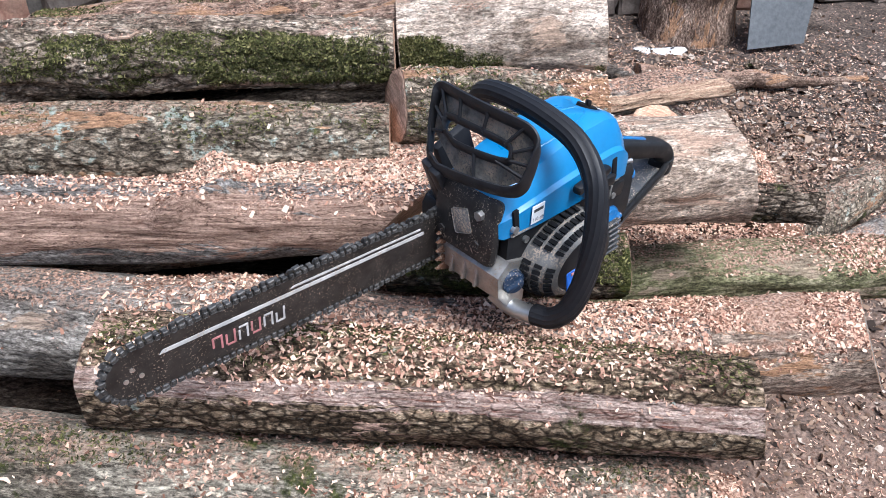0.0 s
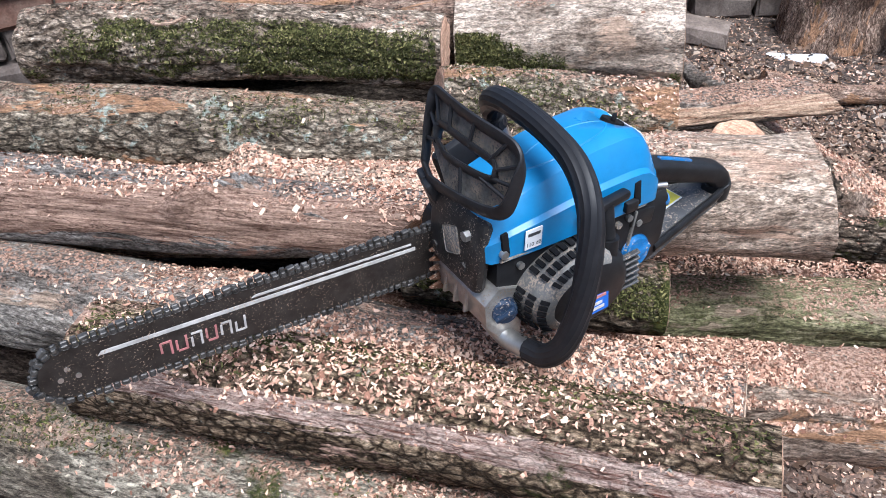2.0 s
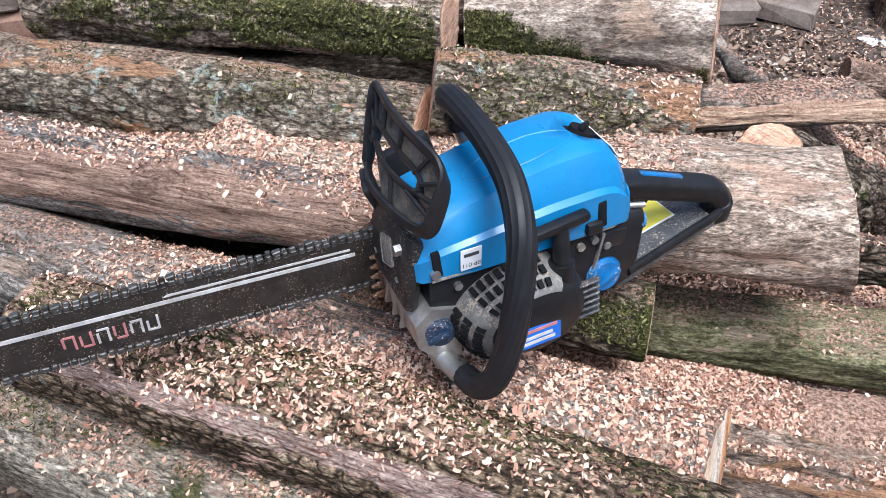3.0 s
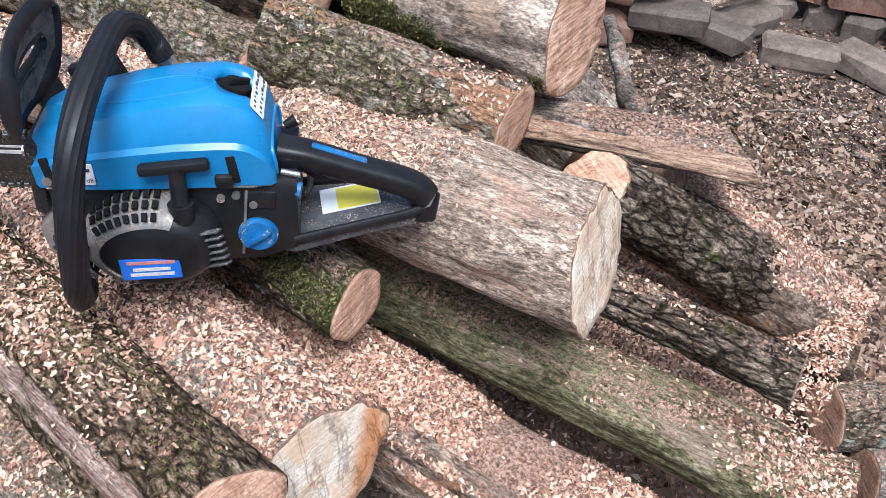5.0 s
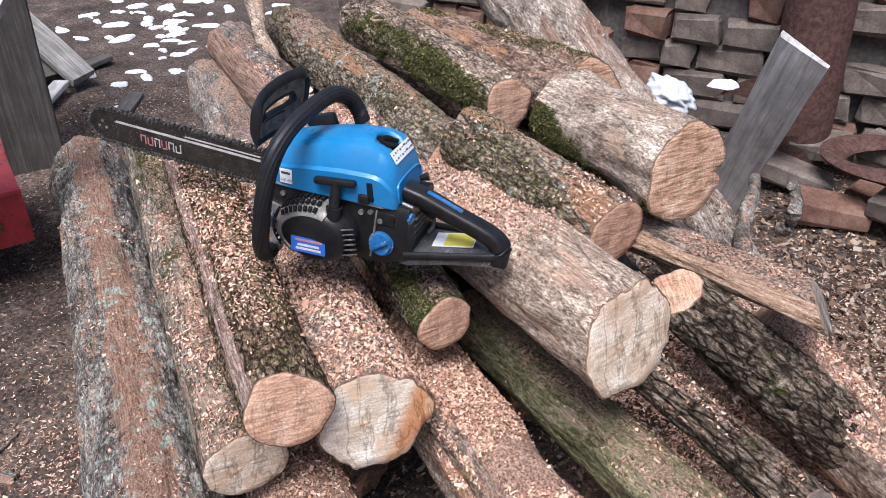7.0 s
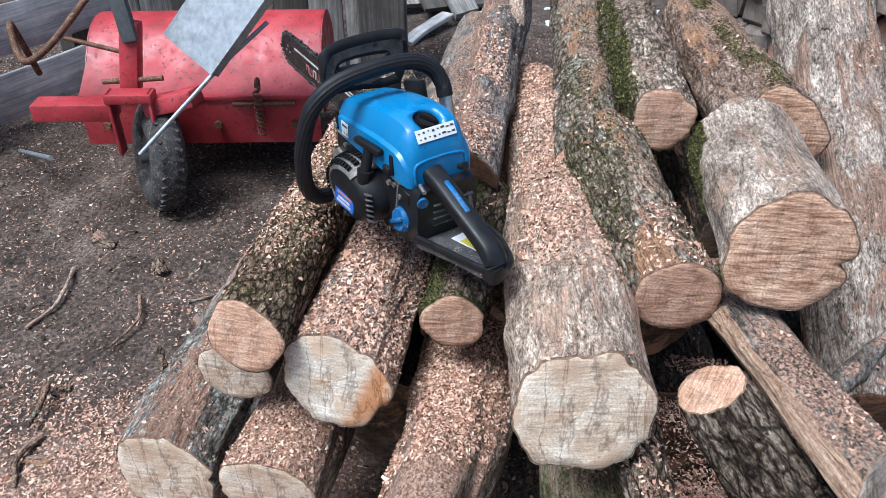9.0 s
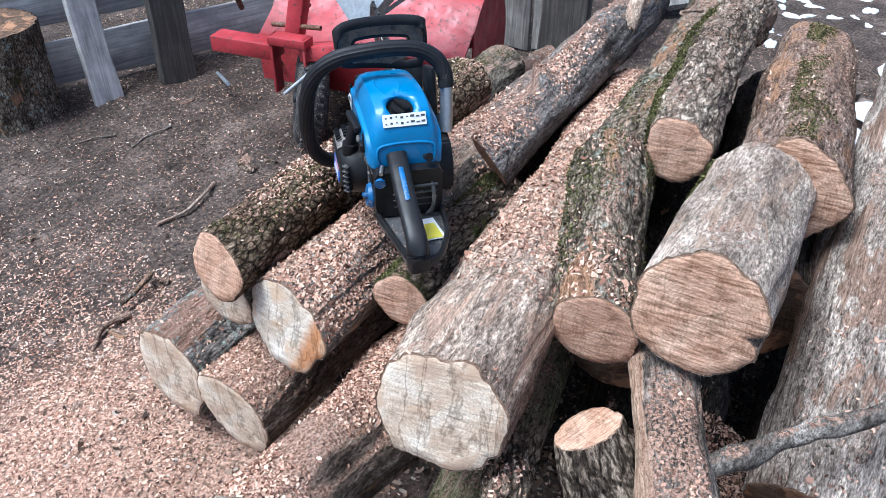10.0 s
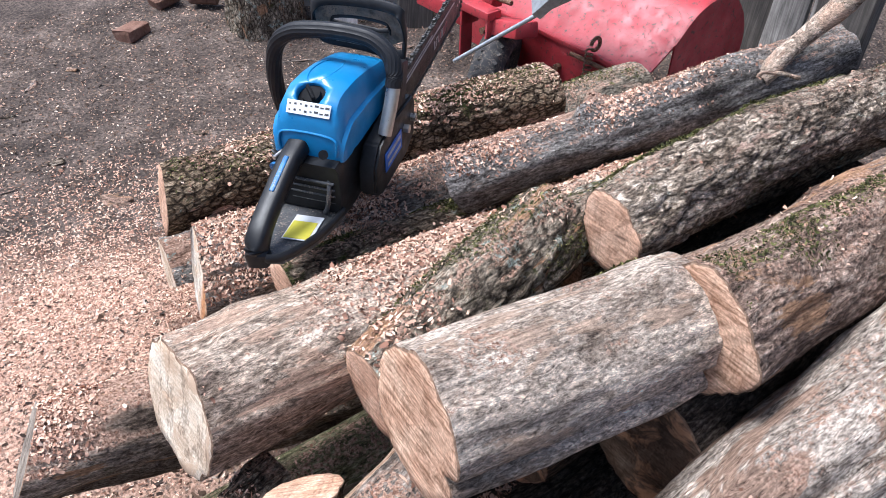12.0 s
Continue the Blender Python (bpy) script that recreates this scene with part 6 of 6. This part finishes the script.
CHIP = chip_material("fresh_wood_chips", [(0.0, (0.07, 0.036, 0.024)), (0.22, (0.30, 0.155, 0.105)), (0.55, (0.60, 0.37, 0.265)), (0.88, (0.74, 0.52, 0.385)), (1.0, (0.80, 0.63, 0.49))])
LITTER = chip_material("leaf_and_bark_litter", [(0.0, (0.03, 0.022, 0.018)), (0.35, (0.11, 0.070, 0.048)), (0.6, (0.22, 0.145, 0.10)), (0.85, (0.33, 0.24, 0.175)), (1.0, (0.42, 0.36, 0.30))])
MOSS = chip_material("moss_tufts", [(0.0, (0.022, 0.024, 0.010)), (0.5, (0.065, 0.066, 0.022)), (0.85, (0.145, 0.138, 0.050)), (1.0, (0.28, 0.25, 0.11))])
rng = np.random.default_rng(3)
P_, N_ = [], []
for sh, dust, dust_from, dust_up in LOGS:
    if dust <= 0:
        continue
    area = math.pi * (sh.rp + sh.rq) * sh.length
    n = int(area * dust * 120000)
    s, th = rng.uniform(0.0, 1, n), rng.uniform(0, 2 * np.pi, n)
    a = np.array(sh.m)
    p = sh.world(s, th)
    p2 = sh.world(np.clip(s + 0.004, 0, 1.01), th) - sh.world(np.clip(s - 0.004, -0.01, 1), th)
    p3 = sh.world(s, th + 0.05) - sh.world(s, th - 0.05)
    nr = np.cross(p2, p3)
    nr /= np.linalg.norm(nr, axis=1, keepdims=True) + 1e-9
    mid = sh.world(s, th + np.pi)
    nr *= np.sign(((p - mid) * nr).sum(1, keepdims=True))
    dens = np.clip((s - dust_from[0]) / (dust_from[1] - dust_from[0]), 0.02, 1) * np.clip((nr[:, 2] - dust_up) / 0.4, 0, 1) * np.clip(0.45 + 1.1 * fbm(p * 7, 3, 77) + 0.5 * (dust - 0.5), 0.03, 1)
    keep = rng.uniform(0, 1, n) < dens * dust
    P_.append(p[keep])
    N_.append(nr[keep])
flakes("sawdust_on_logs", np.concatenate(P_), np.concatenate(N_), 0.0052, CHIP, "coarse fresh sawdust chips strewn over the logs", 4, 0.42, 0.3, 0.55)


def on_ground(x, y):
    z = ground_height(x, y)
    return np.stack([x, y, z], -1)


n = 70000
x, y = rng.normal(0.55, 0.62, n), rng.normal(-0.62, 0.42, n)
keep = rng.uniform(0, 1, n) < np.clip(0.5 + fbm(np.stack([x * 4, y * 4, 0 * x], -1), 3, 78), 0.05, 1)
p = on_ground(x[keep], y[keep])
flakes("sawdust_on_ground", p, np.tile((0, 0, 1.0), (len(p), 1)), 0.0062, CHIP, "sawdust heaped on the soil beside the pile", 5)
n = 26000
x, y = rng.uniform(-2.6, 2.0, n), rng.uniform(-2.6, 2.4, n)
p = on_ground(x, y)
flakes("sawdust_scattered", p, np.tile((0, 0, 1.0), (n, 1)), 0.0062, CHIP, "sawdust specks scattered over the soil", 6)
n = 30000
x, y = rng.normal(0.45, 0.7, n), rng.normal(1.25, 0.55, n)
p = on_ground(x, y)
flakes("bark_litter", p, np.tile((0, 0, 1.0), (n, 1)), 0.017, LITTER, "dry leaves, bark bits and chips covering the ground", 7, 0.42, 0.3, 0.55)
n = 60000
x, y = rng.uniform(-2.8, 1.2, n), rng.uniform(-2.6, 1.6, n)
p = on_ground(x, y)
flakes("ground_litter", p, np.tile((0, 0, 1.0), (n, 1)), 0.0085, LITTER, "dark leaf and bark bits scattered on soil", 8, 0.4, 0.25, 0.4)
# bark and chip debris caught between the logs
n = 26000
x, y = rng.uniform(-0.1, 0.7, n), rng.uniform(0.42, 0.95, n)
z = 0.30 + 0.06 * fbm(np.stack([x * 6, y * 6, 0 * x], -1), 2, 90) - 0.25 * np.clip(x - 0.45, 0, 1)
flakes("caught_sawdust", np.stack([x, y, z], -1), np.tile((0, 0, 1.0), (n, 1)), 0.0058, CHIP, "sawdust caught in the gaps between logs", 9)

# moss tufts on the mossy flanks
P_, N_ = [], []
for idx, lo, hi, amount in MOSSY:
    sh = LOGS[idx][0]
    n = int(26000 * amount)
    s, th = rng.uniform(0.01, 0.99, n), rng.uniform(lo, hi, n)
    p = sh.world(s, th)
    nr = p - sh.world(s, th + np.pi)
    nr /= np.linalg.norm(nr, axis=1, keepdims=True)
    keep = fbm(p * (7, 15, 15), 4, 93) - 0.45 * (1 - np.sin(np.pi * (th - lo) / (hi - lo))) > rng.uniform(-0.30, 0.42, n)
    P_.append(p[keep])
    N_.append(nr[keep])
flakes("moss", np.concatenate(P_), np.concatenate(N_), 0.0042, MOSS, "green moss tufts growing on the bark", 10, 0.30, 0.5, 0.9)["category"] = "moss"
n = 26000
x, y = rng.normal(0.9, 0.75, n), rng.normal(1.35, 0.6, n)
p = on_ground(x, y)
flakes("sawdust_far_side", p, np.tile((0, 0, 1.0), (n, 1)), 0.0075, CHIP, "sawdust mixed into the litter beyond the pile", 12)
